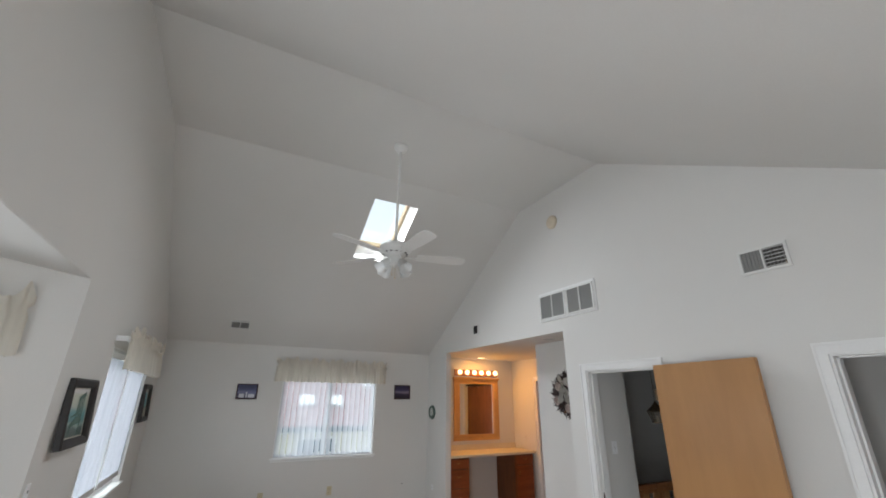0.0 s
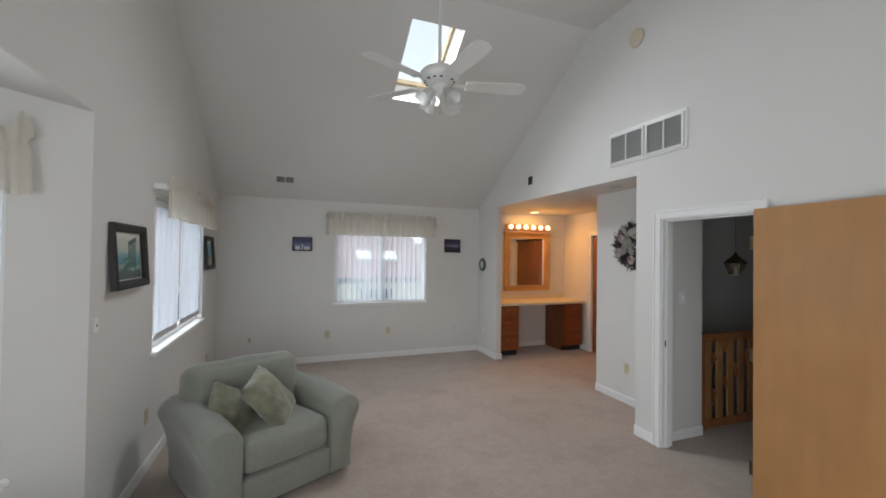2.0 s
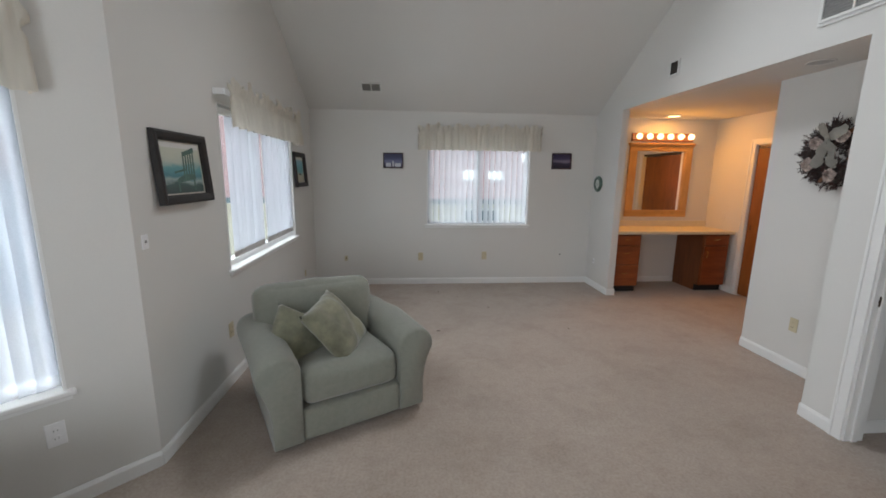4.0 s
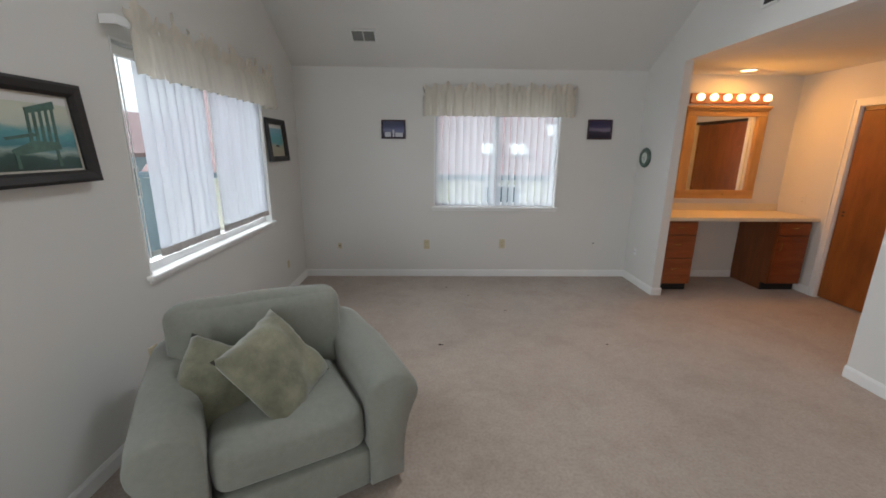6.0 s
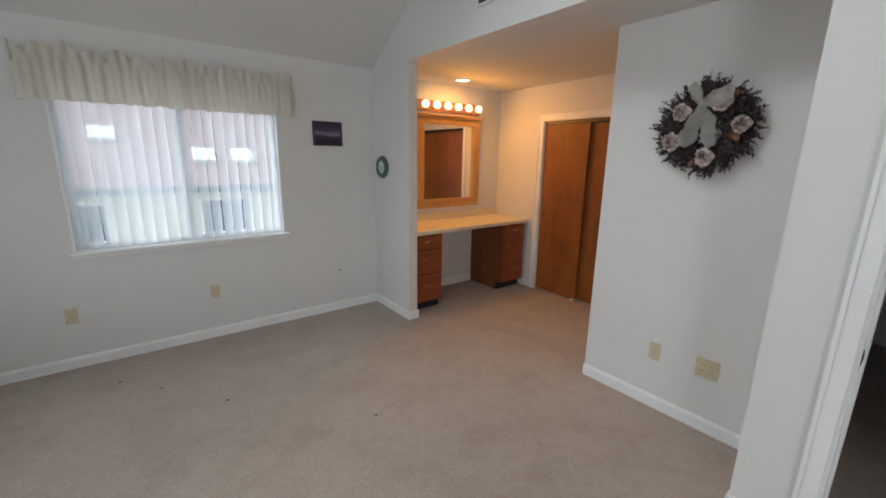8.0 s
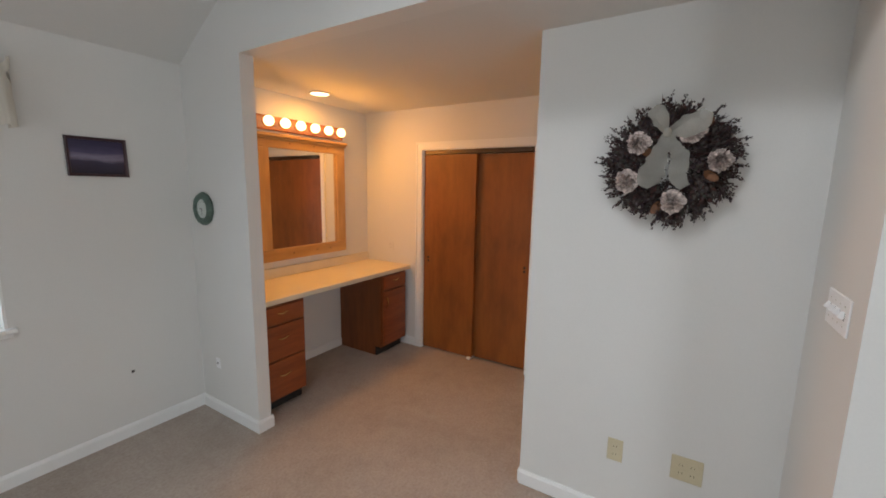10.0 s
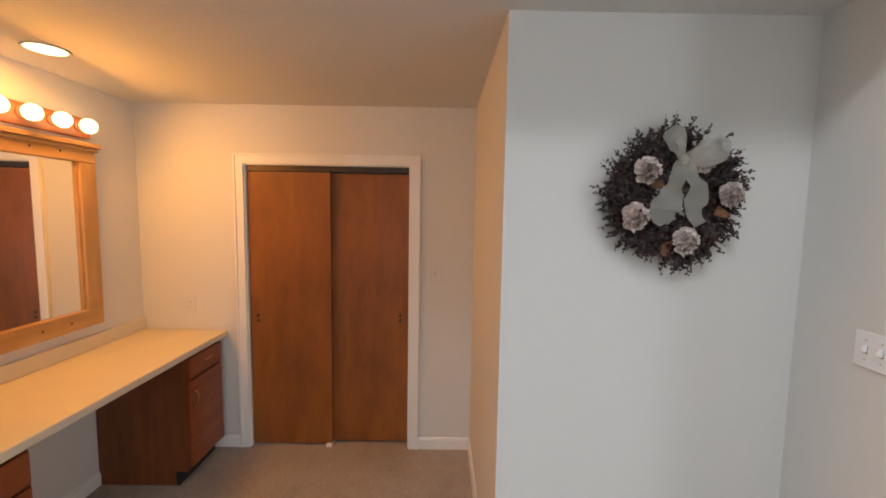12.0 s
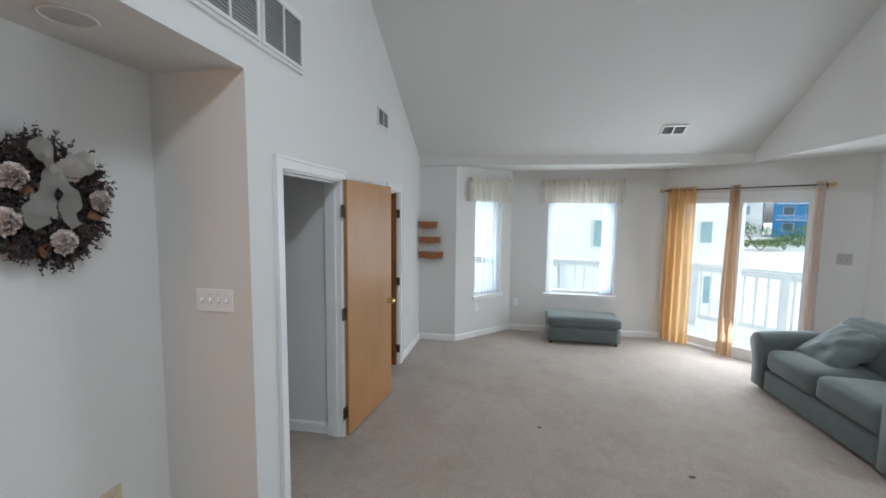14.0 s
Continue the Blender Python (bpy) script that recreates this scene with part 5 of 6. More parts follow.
for i in range(14):
    b = boxes((0.092, 0.118, -0.010, 0.010, 0.018, 0.0215))
    bmesh.ops.transform(b, matrix=Matrix.Rotation(i * 2 * math.pi / 14, 4, "Z"), verts=b.verts)
    part("vent_slot", b, SLOT, fan)
for i in range(5):
    m_ = Matrix.Rotation(radians(-13 + 72 * i), 4, "Z") @ Matrix.Rotation(radians(-11), 4, "X")
    bm = boxes((0.10, 0.24, -0.014, 0.014, -0.004, 0.002), (0.20, 0.25, -0.045, 0.045, -0.004, 0.002), bevel=0.002)
    bmesh.ops.transform(bm, matrix=m_, verts=bm.verts)
    part("blade_iron", bm, FANW, fan)
    bm = bmesh.new()
    edge = [(0.20, -0.052), (0.40, -0.063), (0.58, -0.068), (0.635, -0.058), (0.655, -0.03), (0.66, 0.0), (0.655, 0.03), (0.635, 0.058), (0.58, 0.068), (0.40, 0.063), (0.20, 0.052)]
    prism(bm, edge, 0.003, 0.010, "z")
    bmesh.ops.transform(bm, matrix=m_, verts=bm.verts)
    part("blade", bm, FANW, fan)
bm = bmesh.new()
lathe(bm, [(0.0, 0.0), (0.06, 0.0), (0.07, -0.025), (0.055, -0.06), (0.025, -0.075), (0.012, -0.095), (0.0, -0.1)], 28)
part("light_fitter", bm, FANW, fan, "", True)
for i in range(4):
    m_ = Matrix.Rotation(radians(20 + 90 * i), 4, "Z") @ Matrix.Translation((0.06, 0, -0.04)) @ Matrix.Rotation(radians(138), 4, "Y")
    bm = bmesh.new()
    lathe(bm, [(0.017, 0.0), (0.02, 0.03), (0.0, 0.032)], 14, m_)
    part("socket", bm, FANW, fan)
    bm = bmesh.new()
    lathe(bm, [(0.022, 0.022), (0.036, 0.045), (0.045, 0.08), (0.05, 0.115), (0.062, 0.14)], 22, m_)
    for vi, vv in enumerate(bm.verts):
        if vi >= 22 * 4:
            vv.co += (m_.to_3x3() @ Vector((0, 0, 0.006 * math.sin(vi * 2 * math.pi * 5 / 22))))
    part("shade", bm, FROST, fan, "frosted tulip glass shade", True)
for x, ln in ((0.015, 0.10), (-0.015, 0.07)):
    bm = bmesh.new()
    cyl(bm, (x, 0.02, -0.095), (x, 0.02, -0.095 - ln), 0.0012, seg=6)
    ball(bm, (x, 0.02, -0.1 - ln), 0.005, seg=8)
    part("pull_chain", bm, BRASS, fan)

# ---- dressing nook ----
COUNTER = surface("cream_laminate", (0.74, 0.66, 0.50), 0.35, vary=0.04, coarse=6, fine=300, bump=0.02)
BULB = glowing("lit_globe_bulb", (1.0, 0.66, 0.32), 2.3)
CANLIT = glowing("lit_can_lens", (1.0, 0.70, 0.36), 2.6)
MIRROR, t_, p_ = tree("mirror_glass")
p_.inputs["Base Color"].default_value = (0.86, 0.86, 0.84, 1)
p_.inputs["Metallic"].default_value, p_.inputs["Roughness"].default_value = 1.0, 0.02

X0 = XR + ST
ct = base("countertop", pose(X0, 6.30, 0.815), "cream laminate vanity countertop with a backsplash", "countertop")
part("top", boxes((0.002, XC - X0 - 0.002, 0.0, YF - 6.302, 0.0, 0.04), bevel=0.006, seg=2), COUNTER, ct)
part("backsplash", boxes((0.002, XC - X0 - 0.002, YF - 6.302 - 0.018, YF - 6.302, 0.04, 0.125), bevel=0.004), COUNTER, ct)


def pull(parent, x, y, z, along_x=True, s=0.045):
    b = bmesh.new()
    pts = []
    for i in range(9):
        w = i / 8 * 2 - 1
        off = -0.022 * (1 - abs(w) ** 2.5) - 0.001
        wav = 0.005 * math.sin(w * 3.1)
        pts.append(Vector((x + w * s, y + off, z + wav)) if along_x else Vector((x + wav, y + off, z + w * s)))
    for p, q in zip(pts, pts[1:]):
        cyl(b, p, q, 0.0042, seg=8)
    return part("handle", b, BRASS, parent, "curved brass pull", True)


def drawer(parent, x0, x1, z0, z1, y=0.0):
    b = boxes((x0, x1, y - 0.018, y, z0, z1), bevel=0.004, seg=2)
    d = part("drawer_front", b, CABWOOD, parent)
    pull(d, (x0 + x1) / 2, y - 0.018, (z0 + z1) / 2 + (z1 - z0) * 0.12)
    return d


c1 = base("vanity_cabinet", pose(X0 + 0.004, 6.345, 0), "cherry-stained three-drawer vanity cabinet", "cabinet")
w1_ = 0.395
part("body", boxes((0, w1_, 0, YF - 6.35, 0.09, 0.814), (0, w1_, 0.075, YF - 6.35, 0.0, 0.0895)), CABSIDE, c1)
part("toe_kick", boxes((0.002, w1_ - 0.002, 0.055, 0.0745, 0.0, 0.0895)), BLACK, c1)
for z0, z1 in ((0.665, 0.79), (0.40, 0.65), (0.10, 0.385)):
    drawer(c1, 0.012, w1_ - 0.012, z0, z1)
c2 = base("vanity_cabinet", pose(4.765, 6.345, 0), "cherry-stained vanity cabinet with a drawer and door", "cabinet")
w2_ = 0.385
part("body", boxes((0, w2_, 0, YF - 6.35, 0.09, 0.814), (0, w2_, 0.075, YF - 6.35, 0.0, 0.0895)), CABSIDE, c2)
part("toe_kick", boxes((0.002, w2_ - 0.002, 0.055, 0.0745, 0.0, 0.0895)), BLACK, c2)
drawer(c2, 0.03, w2_ - 0.012, 0.665, 0.79)
d_ = part("door", boxes((0.03, w2_ - 0.012, -0.018, 0.0, 0.105, 0.645), bevel=0.004, seg=2), CABWOOD, c2)
pull(d_, 0.065, -0.018, 0.53, False, 0.05)

mr = base("vanity_mirror", pose(4.36, YF, 1.0), "honey pine framed mirror above the vanity", "mirror")
fw, fh, fs_ = 0.475, 1.05, 0.105
part("frame_stile", boxes((-fw, -fw + fs_, -0.034, -0.001, 0.10, fh - 0.105), bevel=0.004), PINE, mr)
part("frame_stile", boxes((fw - fs_, fw, -0.034, -0.001, 0.10, fh - 0.105), bevel=0.004), PINE, mr)
PINEX = wood("honey_pine_across", (0.66, 0.40, 0.155), (0.52, 0.29, 0.10), 0.4, "x", 0.8, coat=0.2)
part("frame_rail", boxes((-fw, fw, -0.034, -0.001, 0.0, 0.0995), bevel=0.004), PINEX, mr)
part("frame_rail", boxes((-fw, fw, -0.034, -0.001, fh - 0.1045, fh - 0.02), bevel=0.004), PINEX, mr)
part("crown", boxes((-fw - 0.02, fw + 0.02, -0.058, -0.001, fh - 0.019, fh + 0.008), (-fw - 0.01, fw + 0.01, -0.046, -0.001, fh - 0.04, fh - 0.0195), bevel=0.004), PINEX, mr)
for x in (-fw + fs_, fw - fs_ - 0.014):
    part("inner_bead", boxes((x, x + 0.014, -0.022, -0.012, 0.0995, fh - 0.105)), PINE, mr)
part("glass", boxes((-fw + fs_ - 0.006, fw - fs_ + 0.006, -0.0115, -0.008, 0.095, fh - 0.10)), MIRROR, mr, "silvered mirror glass")
for x in (-0.16, 0.1, 0.26):
    for z in (0.05, fh - 0.06):
        bm = bmesh.new()
        cyl(bm, (x, -0.036, z), (x, -0.033, z), 0.006, seg=10)
        part("screw_plug", bm, ROD, mr)

BARWOOD = wood("orange_stained_bar", (0.46, 0.17, 0.05), (0.33, 0.11, 0.03), 0.4, "x", 0.9, coat=0.2)
lb = base("vanity_light", pose(4.36, YF, 2.14), "orange-stained light bar with six lit globe bulbs", "vanity light")
part("bar", boxes((-0.46, 0.46, -0.03, -0.001, -0.058, 0.055), bevel=0.006, seg=2), BARWOOD, lb, "orange-stained wooden bar")
for i in range(6):
    x = -0.385 + i * 0.154
    bm = bmesh.new()
    lathe(bm, [(0.03, 0.0), (0.03, 0.006), (0.019, 0.010), (0.019, 0.028), (0.0, 0.028)], 18, Matrix.Translation((x, -0.03, 0.005)) @ Matrix.Rotation(radians(90), 4, "X"))
    part("socket", bm, BARWOOD, lb)
    bm = bmesh.new()
    ball(bm, (x, -0.085, 0.005), 0.041, seg=20)
    part("bulb", bm, BULB, lb, "lit warm globe bulb", True)


FOGLENS = surface("fogged_white_lens", (0.46, 0.46, 0.45), 0.4, vary=0.05)


def can_light(x, y, lens, label):
    c = base("recessed_light", pose(x, y, ZA), label, "recessed light")
    bm = bmesh.new()
    lathe(bm, [(0.074, -0.001), (0.085, -0.001), (0.087, -0.005), (0.081, -0.008), (0.074, -0.006), (0.074, -0.001)], 32)
    part("trim_ring", bm, CEIL, c, "", True)
    bm = bmesh.new()
    lathe(bm, [(0.0, -0.0045), (0.0735, -0.0045), (0.0735, -0.0015), (0.0, -0.0015)], 32)
    part("lens", bm, lens, c)
    return c


can_light(4.315, 6.60, CANLIT, "lit round recessed ceiling light")
can_light(3.66, 4.035, FOGLENS, "unlit round recessed ceiling light")
WARM = (1.0, 0.40, 0.055)
lamp("vanity_bulbs_light", "AREA", look((4.375, 6.74, 2.145), (4.6, 5.4, 1.25)), 6.6, WARM, 0.85, 0.07)
lamp("can_light_beam", "AREA", look((4.315, 6.60, 2.385), (4.315, 6.601, 0)), 2.4, WARM, 0.11, 0.11)

# ---- wall shelves by the bay ----
SHELFW = wood("red_pine_shelf", (0.48, 0.20, 0.075), (0.33, 0.12, 0.04), 0.45, "x", 1.2)
for z, w in ((1.625, 0.245), (1.422, 0.29), (1.22, 0.33)):
    s = base("wall_shelf", pose(XR - 0.015, YB, z), "small reddish pine shelf with a cut-out apron", "wall shelf", "stacked wall shelves")
    part("board", boxes((-w, 0, 0.0, 0.125, -0.016, 0.0), bevel=0.003), SHELFW, s)
    bm = bmesh.new()
    low = -0.088
    pts = [(-w + 0.008, -0.0145), (-0.008, -0.0145), (-0.008, low + 0.012), (-0.04, low + 0.012)]
    pts += [(-0.04 - (w - 0.08) * (i / 8), low + 0.012 - 0.016 * math.sin(math.pi * i / 8)) for i in range(1, 8)]
    pts += [(-w + 0.04, low + 0.012), (-w + 0.008, low + 0.012)]
    prism(bm, pts, 0.1, 0.112, "y")
    part("apron", bm, SHELFW, s)
    for x in (-w + 0.012, -0.026):
        part("side_bracket", boxes((x, x + 0.012, 0.0, 0.0995, -0.085, -0.0145), bevel=0.002), SHELFW, s)
    for i in range(3):
        cx = -w / 2 + (i - 1) * w * 0.27
        bm = bmesh.new()
        cyl(bm, (cx, 0.1105, -0.046), (cx, 0.1132, -0.046), 0.011, seg=10)
        part("cut_out", bm, SLOT, s, "small dark heart-shaped cut-out")

# ---- hall: balustrade and lantern ----
bl = base("balustrade", pose(4.04, 3.37, 0), "stained oak stair balustrade with diamond inlays", "railing")
part("top_rail", boxes((0, 2.4, -0.032, 0.032, 0.86, 0.905), bevel=0.008, seg=2), RAILWOOD, bl)
part("sub_rail", boxes((0, 2.4, -0.018, 0.018, 0.825, 0.8595)), RAILWOOD, bl)
part("bottom_rail", boxes((0, 2.4, -0.022, 0.022, 0.0, 0.075), bevel=0.004), RAILWOOD, bl)
part("newel", boxes((-0.035, 0.045, -0.04, 0.04, 0.0, 0.86), bevel=0.004), RAILWOOD, bl)
OAKL = wood("light_oak_baluster", (0.47, 0.25, 0.10), (0.34, 0.16, 0.06), 0.45, "z", 1.2)
for i in range(15):
    x = 0.13 + i * 0.155
    part("baluster", boxes((x - 0.042, x + 0.042, -0.009, 0.009, 0.075, 0.825), bevel=0.003), OAKL, bl)
    for kz in range(2):
        z = 0.30 + (i % 4) * 0.115 + kz * 0.36 if i % 8 < 4 else 0.645 - (i % 4) * 0.115 - kz * 0.36
        if 0.14 < z < 0.78:
            bm = bmesh.new()
            xx = x + 0.0775
            prism(bm, [(xx - 0.034, z), (xx, z - 0.065), (xx + 0.034, z), (xx, z + 0.065)], -0.011, 0.011, "y")
            part("diamond", bm, RAILWOOD, bl, "dark diamond-shaped block")
LG = glass("lantern_glass", (0.75, 0.75, 0.7), 0.05, 0.12)
ln = base("hanging_lantern", pose(4.36, 3.24, 1.57) @ Matrix.Diagonal((0.72, 0.72, 0.72, 1)), "dark brass glass lantern hanging on a chain", "pendant light")
bm = bmesh.new()
for i in range(28):
    z = 0.17 + i * 0.0345
    m_ = Matrix.Translation((0, 0, z)) @ Matrix.Rotation(radians(90 * (i % 2)), 4, "Z") @ Matrix.Diagonal((0.6, 1, 1.2, 1)) @ Matrix.Rotation(radians(90), 4, "X")
    lathe(bm, [(0.012 + 0.003 * math.cos(q), 0.003 * math.sin(q)) for q in (0, 1.57, 3.14, 4.71, 6.283)], 10, m_)
part("chain", bm, AGED, ln)
bm = bmesh.new()
lathe(bm, [(0.0, 0.17), (0.012, 0.165), (0.02, 0.15), (0.03, 0.13), (0.055, 0.11), (0.06, 0.10), (0.13, 0.035), (0.135, 0.025), (0.0, 0.03)], 6)
part("hood", bm, AGED, ln)
for i in range(6):
    a0, a1_ = i * math.pi / 3, (i + 1) * math.pi / 3
    bm = bmesh.new()
    cyl(bm, (0.125 * math.cos(a0), 0.125 * math.sin(a0), 0.03), (0.075 * math.cos(a0), 0.075 * math.sin(a0), -0.12), 0.004, seg=6)
    part("corner_bar", bm, AGED, ln)
    bm = bmesh.new()
    q = [bm.verts.new((r_ * math.cos(a_), r_ * math.sin(a_), z_)) for r_, a_, z_ in ((0.122, a0, 0.028), (0.122, a1_, 0.028), (0.074, a1_, -0.118), (0.074, a0, -0.118))]
    bm.faces.new(q)
    g_ = part("glass_side", bm, LG, ln, "smoked glass side")
    g_.visible_shadow = False
bm = bmesh.new()
lathe(bm, [(0.0, -0.118), (0.08, -0.118), (0.08, -0.13), (0.0, -0.135)], 6)
part("base_ring", bm, AGED, ln)
bm = bmesh.new()
cyl(bm, (0, 0, -0.12), (0, 0, -0.03), 0.011, seg=10)
part("candle", bm, BEIGE, ln)
bm = bmesh.new()
lathe(bm, [(0.0, 1.145), (0.06, 1.145), (0.06, 1.13), (0.02, 1.11), (0.0, 1.11)], 18)
part("ceiling_rose", bm, AGED, ln)

# ---- specks on the carpet ----
for x, y, r in ((1.03, 5.075, 0.022), (1.685, 5.784, 0.016), (2.40, 5.07, 0.012), (1.122, 6.46, 0.014), (0.916, 2.466, 0.022), (1.878, 2.027, 0.02), (1.35, 6.2, 0.012)):
    bm = bmesh.new()
    pts = [bm.verts.new((r * (1 + 0.5 * noise.noise(Vector((x * 9, i, y)))) * math.cos(i * math.pi / 5), 0.6 * r * (1 + 0.5 * noise.noise(Vector((i, y * 7, x)))) * math.sin(i * math.pi / 5), 0.001)) for i in range(10)]
    top = bm.verts.new((0, 0, 0.005))
    for i in range(10):
        bm.faces.new((pts[i], pts[(i + 1) % 10], top))
    ob = tagged(put("lint", bm, TWIG, None, True), "small dark fleck of lint on the carpet", "lint", "carpet lint")
    ob.location = (x, y, 0.0)

# ---- outdoors ----
GROUND = surface("sandy_asphalt", (0.50, 0.49, 0.46), 0.9, vary=0.15, coarse=0.3, fine=6)
ROOFR = surface("red_brown_shingles", (0.27, 0.175, 0.178), 0.85, vary=0.15, coarse=0.8, fine=9, stretch=(1, 1, 3))
CREAM = surface("cream_siding", (0.62, 0.60, 0.50), 0.6, vary=0.05, coarse=0.5, fine=8)
WHITES = surface("white_siding", (0.82, 0.83, 0.84), 0.6, vary=0.04, coarse=0.5, fine=8)
BLUES = surface("bright_blue_siding", (0.05, 0.25, 0.52), 0.6, vary=0.06, coarse=0.5, fine=8)
PALEB = surface("pale_blue_siding", (0.30, 0.42, 0.52), 0.6, vary=0.06, coarse=0.5, fine=8)
DECKW = surface("weathered_deck_boards", (0.62, 0.63, 0.63), 0.8, vary=0.12, coarse=3, fine=40, stretch=(1, 6, 1))
RAILP = surface("white_deck_paint", (0.80, 0.81, 0.82), 0.6, vary=0.06, coarse=3)
WINP = surface("pale_far_window", (0.30, 0.42, 0.45), 0.15, vary=0.1, bump=0.0)
WINB = surface("far_window_glass", (0.10, 0.15, 0.18), 0.15, vary=0.1, bump=0.0)
GUTTER = surface("slate_gutter", (0.10, 0.15, 0.18), 0.5, vary=0.08)
SHRUB = leafy("shrub_leaf", (0.05, 0.10, 0.03), (0.11, 0.18, 0.06))
bm = bmesh.new()
prism(bm, [(-400, -400), (400, -400), (400, 400), (-400, 400)], -3.3, -3.2, "z")
structure("ground", bm, GROUND, "pale sandy asphalt lots round the house", "ground")

dk = base("deck", pose(0, 0, -0.08), "weathered board deck with a white railing", "deck", "", "structure")
for i in range(26):
    y = -2.15 + i * 0.145
    x1 = 3.4 if y < -0.95 else -1.55
    x0 = -2.7
    if y < -1.0:
        segs = [(x0 if y > -0.5 else max(x0, -0.9 - (y + 2.15) * 1.55), x1)]
    else:
        segs = [(x0, min(-1.55, -0.95 - y) if y > 0.5 else -0.98 - y)]
    for a, b in segs:
        if b > a:
            part("board", boxes((a, b, y, y + 0.138, -0.04, 0.0), bevel=0.003), DECKW, dk)


def deck_rail(p, q):
    m, n = along(p, q, -0.08), span(p, q)
    r = base("deck_railing", m, "white painted wooden deck railing", "railing", "deck railings")
    part("cap", boxes((0, n, -0.06, 0.06, 1.0, 1.04), bevel=0.004), RAILP, r)
    part("upper_rail", boxes((0, n, -0.02, 0.02, 0.90, 0.985)), RAILP, r)
    part("lower_rail", boxes((0, n, -0.02, 0.02, 0.10, 0.18)), RAILP, r)
    for u in (0.05, n / 2, n - 0.05):
        part("post", boxes((u - 0.045, u + 0.045, -0.045, 0.045, 0, 1.0)), RAILP, r)
    for i in range(int(n / 0.15)):
        u = 0.13 + i * 0.15
        if u < n - 0.1:
            part("picket", boxes((u - 0.018, u + 0.018, -0.015, 0.015, 0.18, 0.90)), RAILP, r)


deck_rail((3.4, -2.1), (-0.9, -2.1))
deck_rail((-0.9, -2.1), (-2.65, -0.35))
deck_rail((-2.65, -0.35), (-2.65, 3.2))


def house(name, m, w, d, z0, z1, wall, roof, label, windows, gable=1.8, eave=0.4, storeys=()):
    """A plain house: local x along the front, the front at y = 0 facing -y, body to +d."""
    h = base(name, m, label, "building")
    part("wall", boxes((0, w, 0, d, z0, z1)), wall, h)
    if gable:
        bm = bmesh.new()
        prism(bm, [(-eave, z1 - 0.12), (d / 2, z1 + gable), (d + eave, z1 - 0.12), (d + eave, z1 + 0.05), (d / 2, z1 + gable + 0.2), (-eave, z1 + 0.05)], -eave, w + eave, "x")
        part("roof", bm, roof, h)
    else:
        part("parapet", boxes((-0.1, w + 0.1, -0.1, d + 0.1, z1, z1 + 0.3)), WHITES, h)
    for x, z, ww, hh in windows:
        f = part("window", boxes((x - 0.08, x + ww + 0.08, -0.05, 0.02, z - 0.08, z + hh + 0.08)), WHITES, h)
        part("pane", boxes((x, x + ww, -0.07, -0.052, z, z + hh)), WINB if wall is not WHITES else WINP, f)
    for z, x0, x1 in storeys:
        part("balcony", boxes((x0, x1, -1.2, -0.08, z - 0.15, z), (x0, x1, -1.2, -1.14, z + 0.95, z + 1.02), *[(x0 + i * 0.5, x0 + i * 0.5 + 0.06, -1.2, -1.14, z, z + 0.95) for i in range(int((x1 - x0) / 0.5) + 1)]), RAILP, h)
    return h


# the neighbour beyond the end window: gutter at eye height, red roof above
nb = house("neighbour_house", pose(-9, 17.0, 0), 26, 12, -3.2, 0.62, CREAM, ROOFR, "cream sided house with a red-brown shingle roof", [(11.9, -0.75, 1.3, 0.95), (8.6, -0.75, 1.0, 0.95), (5.0, -0.75, 1.0, 0.95), (15.5, -0.75, 1.0, 0.95)], 4.6, 0.35)
part("gutter", boxes((-0.4, 26.4, -0.47, -0.34, 0.47, 0.66)), GUTTER, nb)
part("soffit_fascia", boxes((-0.3, 26.3, -0.33, -0.02, 0.44, 0.5)), WHITES, nb)
sl = math.atan2(4.6 + 0.15, 6.35)
for x, s in ((12.15, 1.35), (13.25, 1.35), (9.75, 2.3), (14.9, 2.6)):
    m_ = pose(x, -0.35 + s * math.cos(sl), 0.68 + s * math.sin(sl)) @ Matrix.Rotation(sl, 4, "X")
    bm = boxes((-0.3, 0.3, -0.3, 0.3, 0.0, 0.12))
    bmesh.ops.transform(bm, matrix=m_, verts=bm.verts)
    f_ = part("roof_window", bm, RAILP, nb)
    bm = boxes((-0.24, 0.24, -0.24, 0.24, 0.121, 0.128))
    bmesh.ops.transform(bm, matrix=m_, verts=bm.verts)
    part("pane", bm, WHITES, f_)

house("white_house", pose(6.8, -15.5, 0, 0, 0, 180), 15.3, 9, -3.2, 4.6, WHITES, ROOFR, "tall white sided house across the yard", [(8.6, 0.2, 0.7, 1.3), (13.4, 0.5, 0.5, 1.0), (4.2, 0.2, 0.7, 1.3), (13.2, -2.4, 0.8, 1.3)], 2.4, 0.4)
house("blue_apartment_building", pose(-62, -108, 0, 0, 0, 150), 42, 14, -3.2, 14.5, BLUES, ROOFR, "bright blue apartment building with white balconies", [(2.0 + i * 4.2, z, 2.0, 1.9) for i in range(9) for z in (-1.6, 2.4, 6.4, 10.4)], 0, storeys=[(z, x, x + 7.0) for z in (1.2, 5.2, 9.2) for x in (0.6, 14.5, 28.4)])
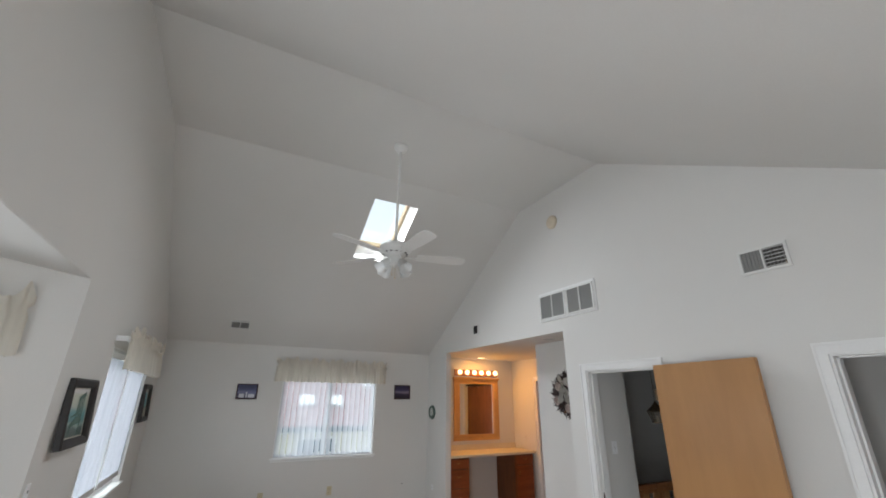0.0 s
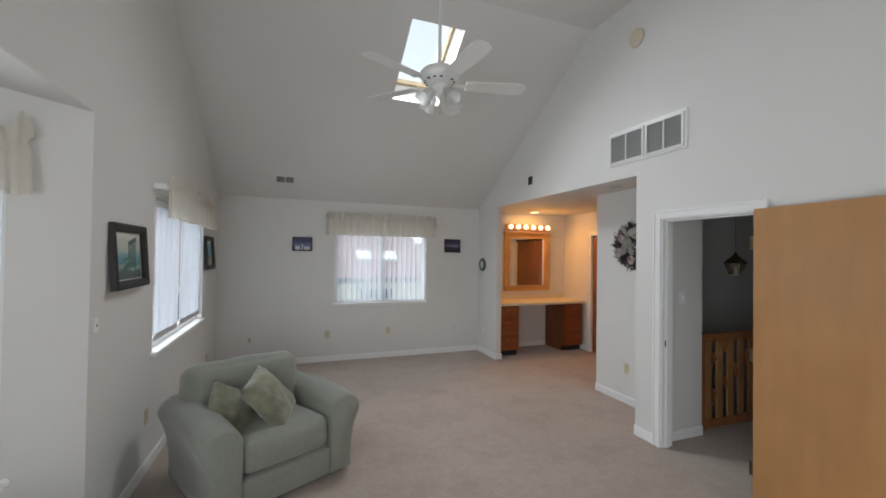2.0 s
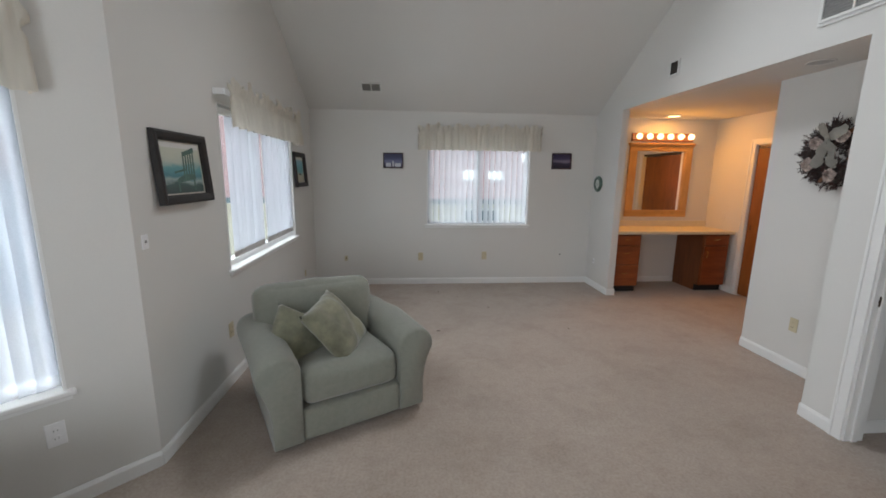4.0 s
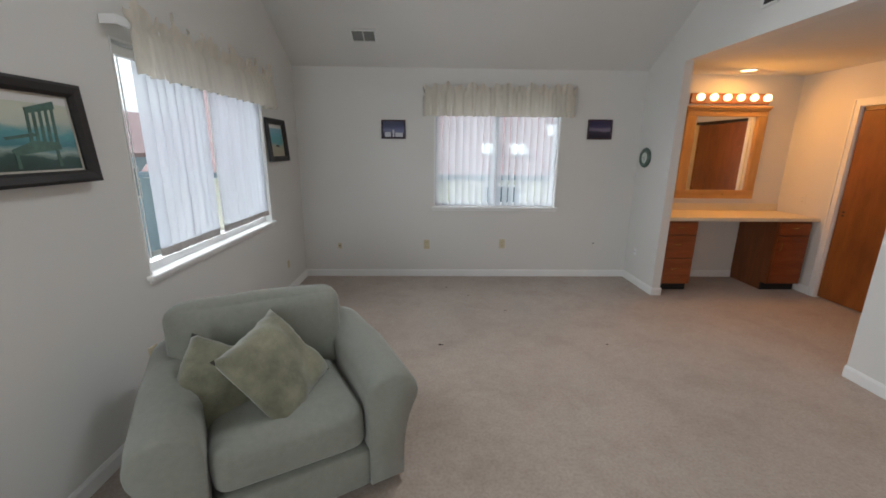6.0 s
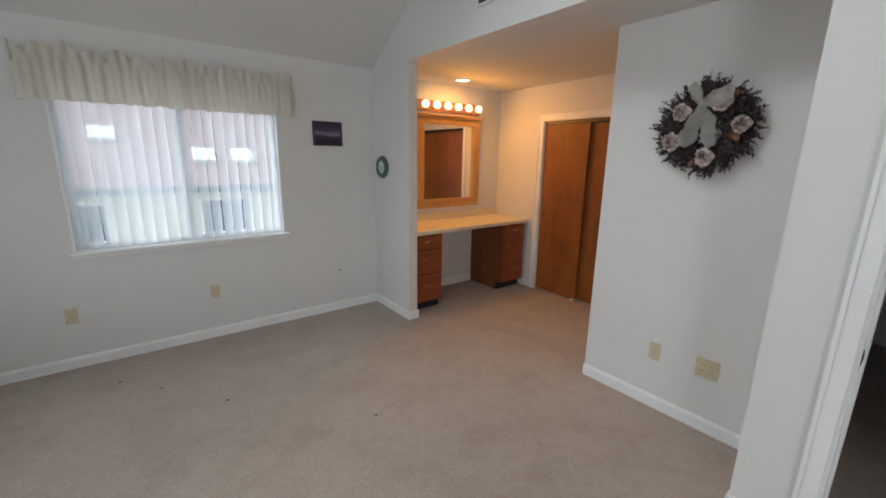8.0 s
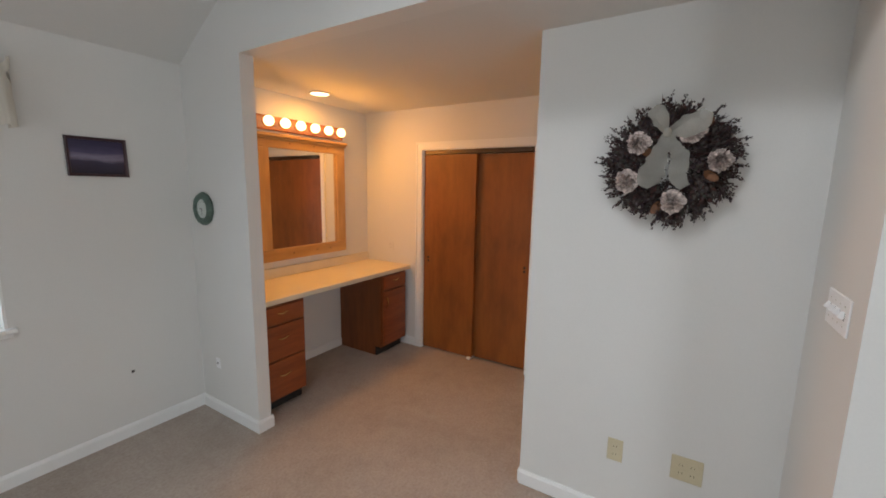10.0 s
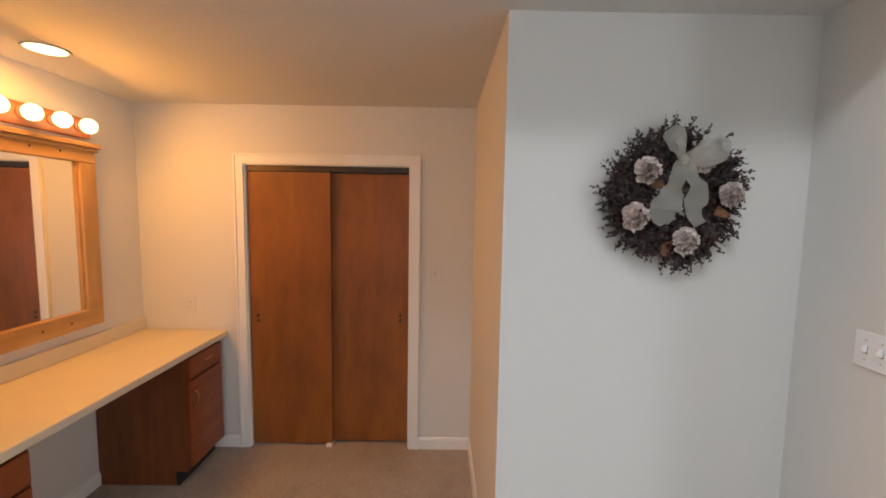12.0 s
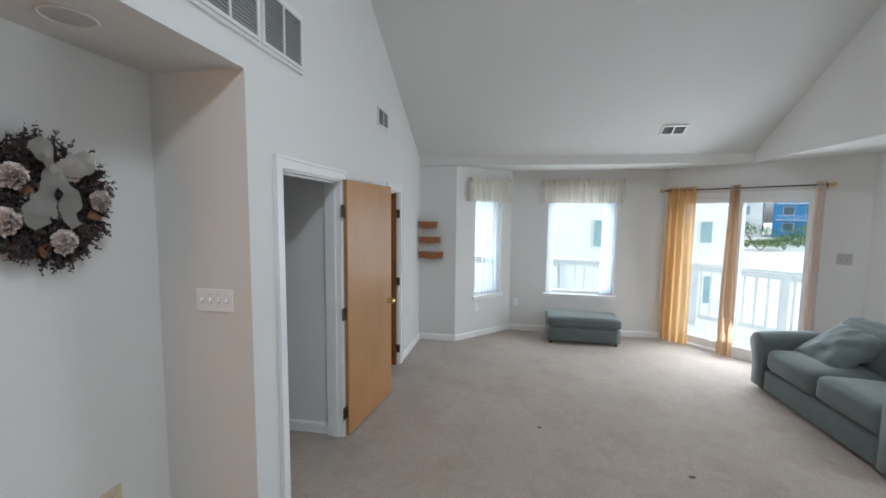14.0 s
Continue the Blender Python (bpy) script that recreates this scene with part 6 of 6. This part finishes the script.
house("pale_apartment_building", pose(-43.5, -118, 0, 0, 0, 150), 19, 14, -3.2, 13, WHITES, ROOFR, "white apartment building with shaded balconies", [(1.2 + i * 4.2, z, 2.6, 2.2) for i in range(4) for z in (-1.6, 2.4, 6.4)], 0, storeys=[(z, x, x + 8.0) for z in (1.2, 5.2, 9.2) for x in (0.6, 10.0)])
house("beach_cottage", pose(-12, 16, 0, 0, 0, 90), 14, 8, -3.2, 1.2, PALEB, ROOFR, "pale blue sided cottage beside the lot", [(3, -0.6, 1.1, 1.2), (8, -0.6, 1.1, 1.2)], 2.0)


def shrub(x, y, w, h, seed):
    r = random.Random(seed)
    s = base("shrub", pose(x, y, -3.2), "rounded green shrub at the edge of the lot", "shrub", "roadside shrubs")
    b = bmesh.new()
    for i in range(6):
        a = r.uniform(0, 6.28)
        cyl(b, (0, 0, 0), (w * 0.4 * math.cos(a), w * 0.4 * math.sin(a), h * r.uniform(0.5, 0.9)), 0.05, 0.02, seg=6)
    part("stems", b, TWIG, s)
    vs, fs = [], []
    for i in range(700):
        u, v_, q = r.uniform(0, 6.28), r.uniform(-0.2, 1), r.uniform(0.55, 1.05)
        c = Vector((w * q * math.cos(u) * math.sqrt(max(0, 1 - v_ * v_)), w * q * math.sin(u) * math.sqrt(max(0, 1 - v_ * v_)), h * 0.45 + h * 0.55 * v_ * q))
        e1 = Vector((r.gauss(0, 1), r.gauss(0, 1), r.gauss(0, 1))).normalized() * 0.17
        e2 = e1.orthogonal().normalized() * 0.11
        n0 = len(vs)
        vs += [c - e1, c + e2, c + e1, c - e2]
        fs.append((n0, n0 + 1, n0 + 2, n0 + 3))
    me = bpy.data.meshes.new("leaves")
    me.from_pydata([tuple(x_) for x_ in vs], [], fs)
    me.materials.append(SHRUB)
    o = new("crown", me)
    o.parent = s


for i, (x, y, w, h) in enumerate(((-34, -61, 3.0, 1.7), (-39, -64, 3.4, 1.9), (-44.5, -70, 3.4, 2.4), (-52, -78, 4.5, 4.0), (-57, -82, 4.8, 4.6), (-46, -86, 4.2, 3.6))):
    shrub(x, y, w, h, i)
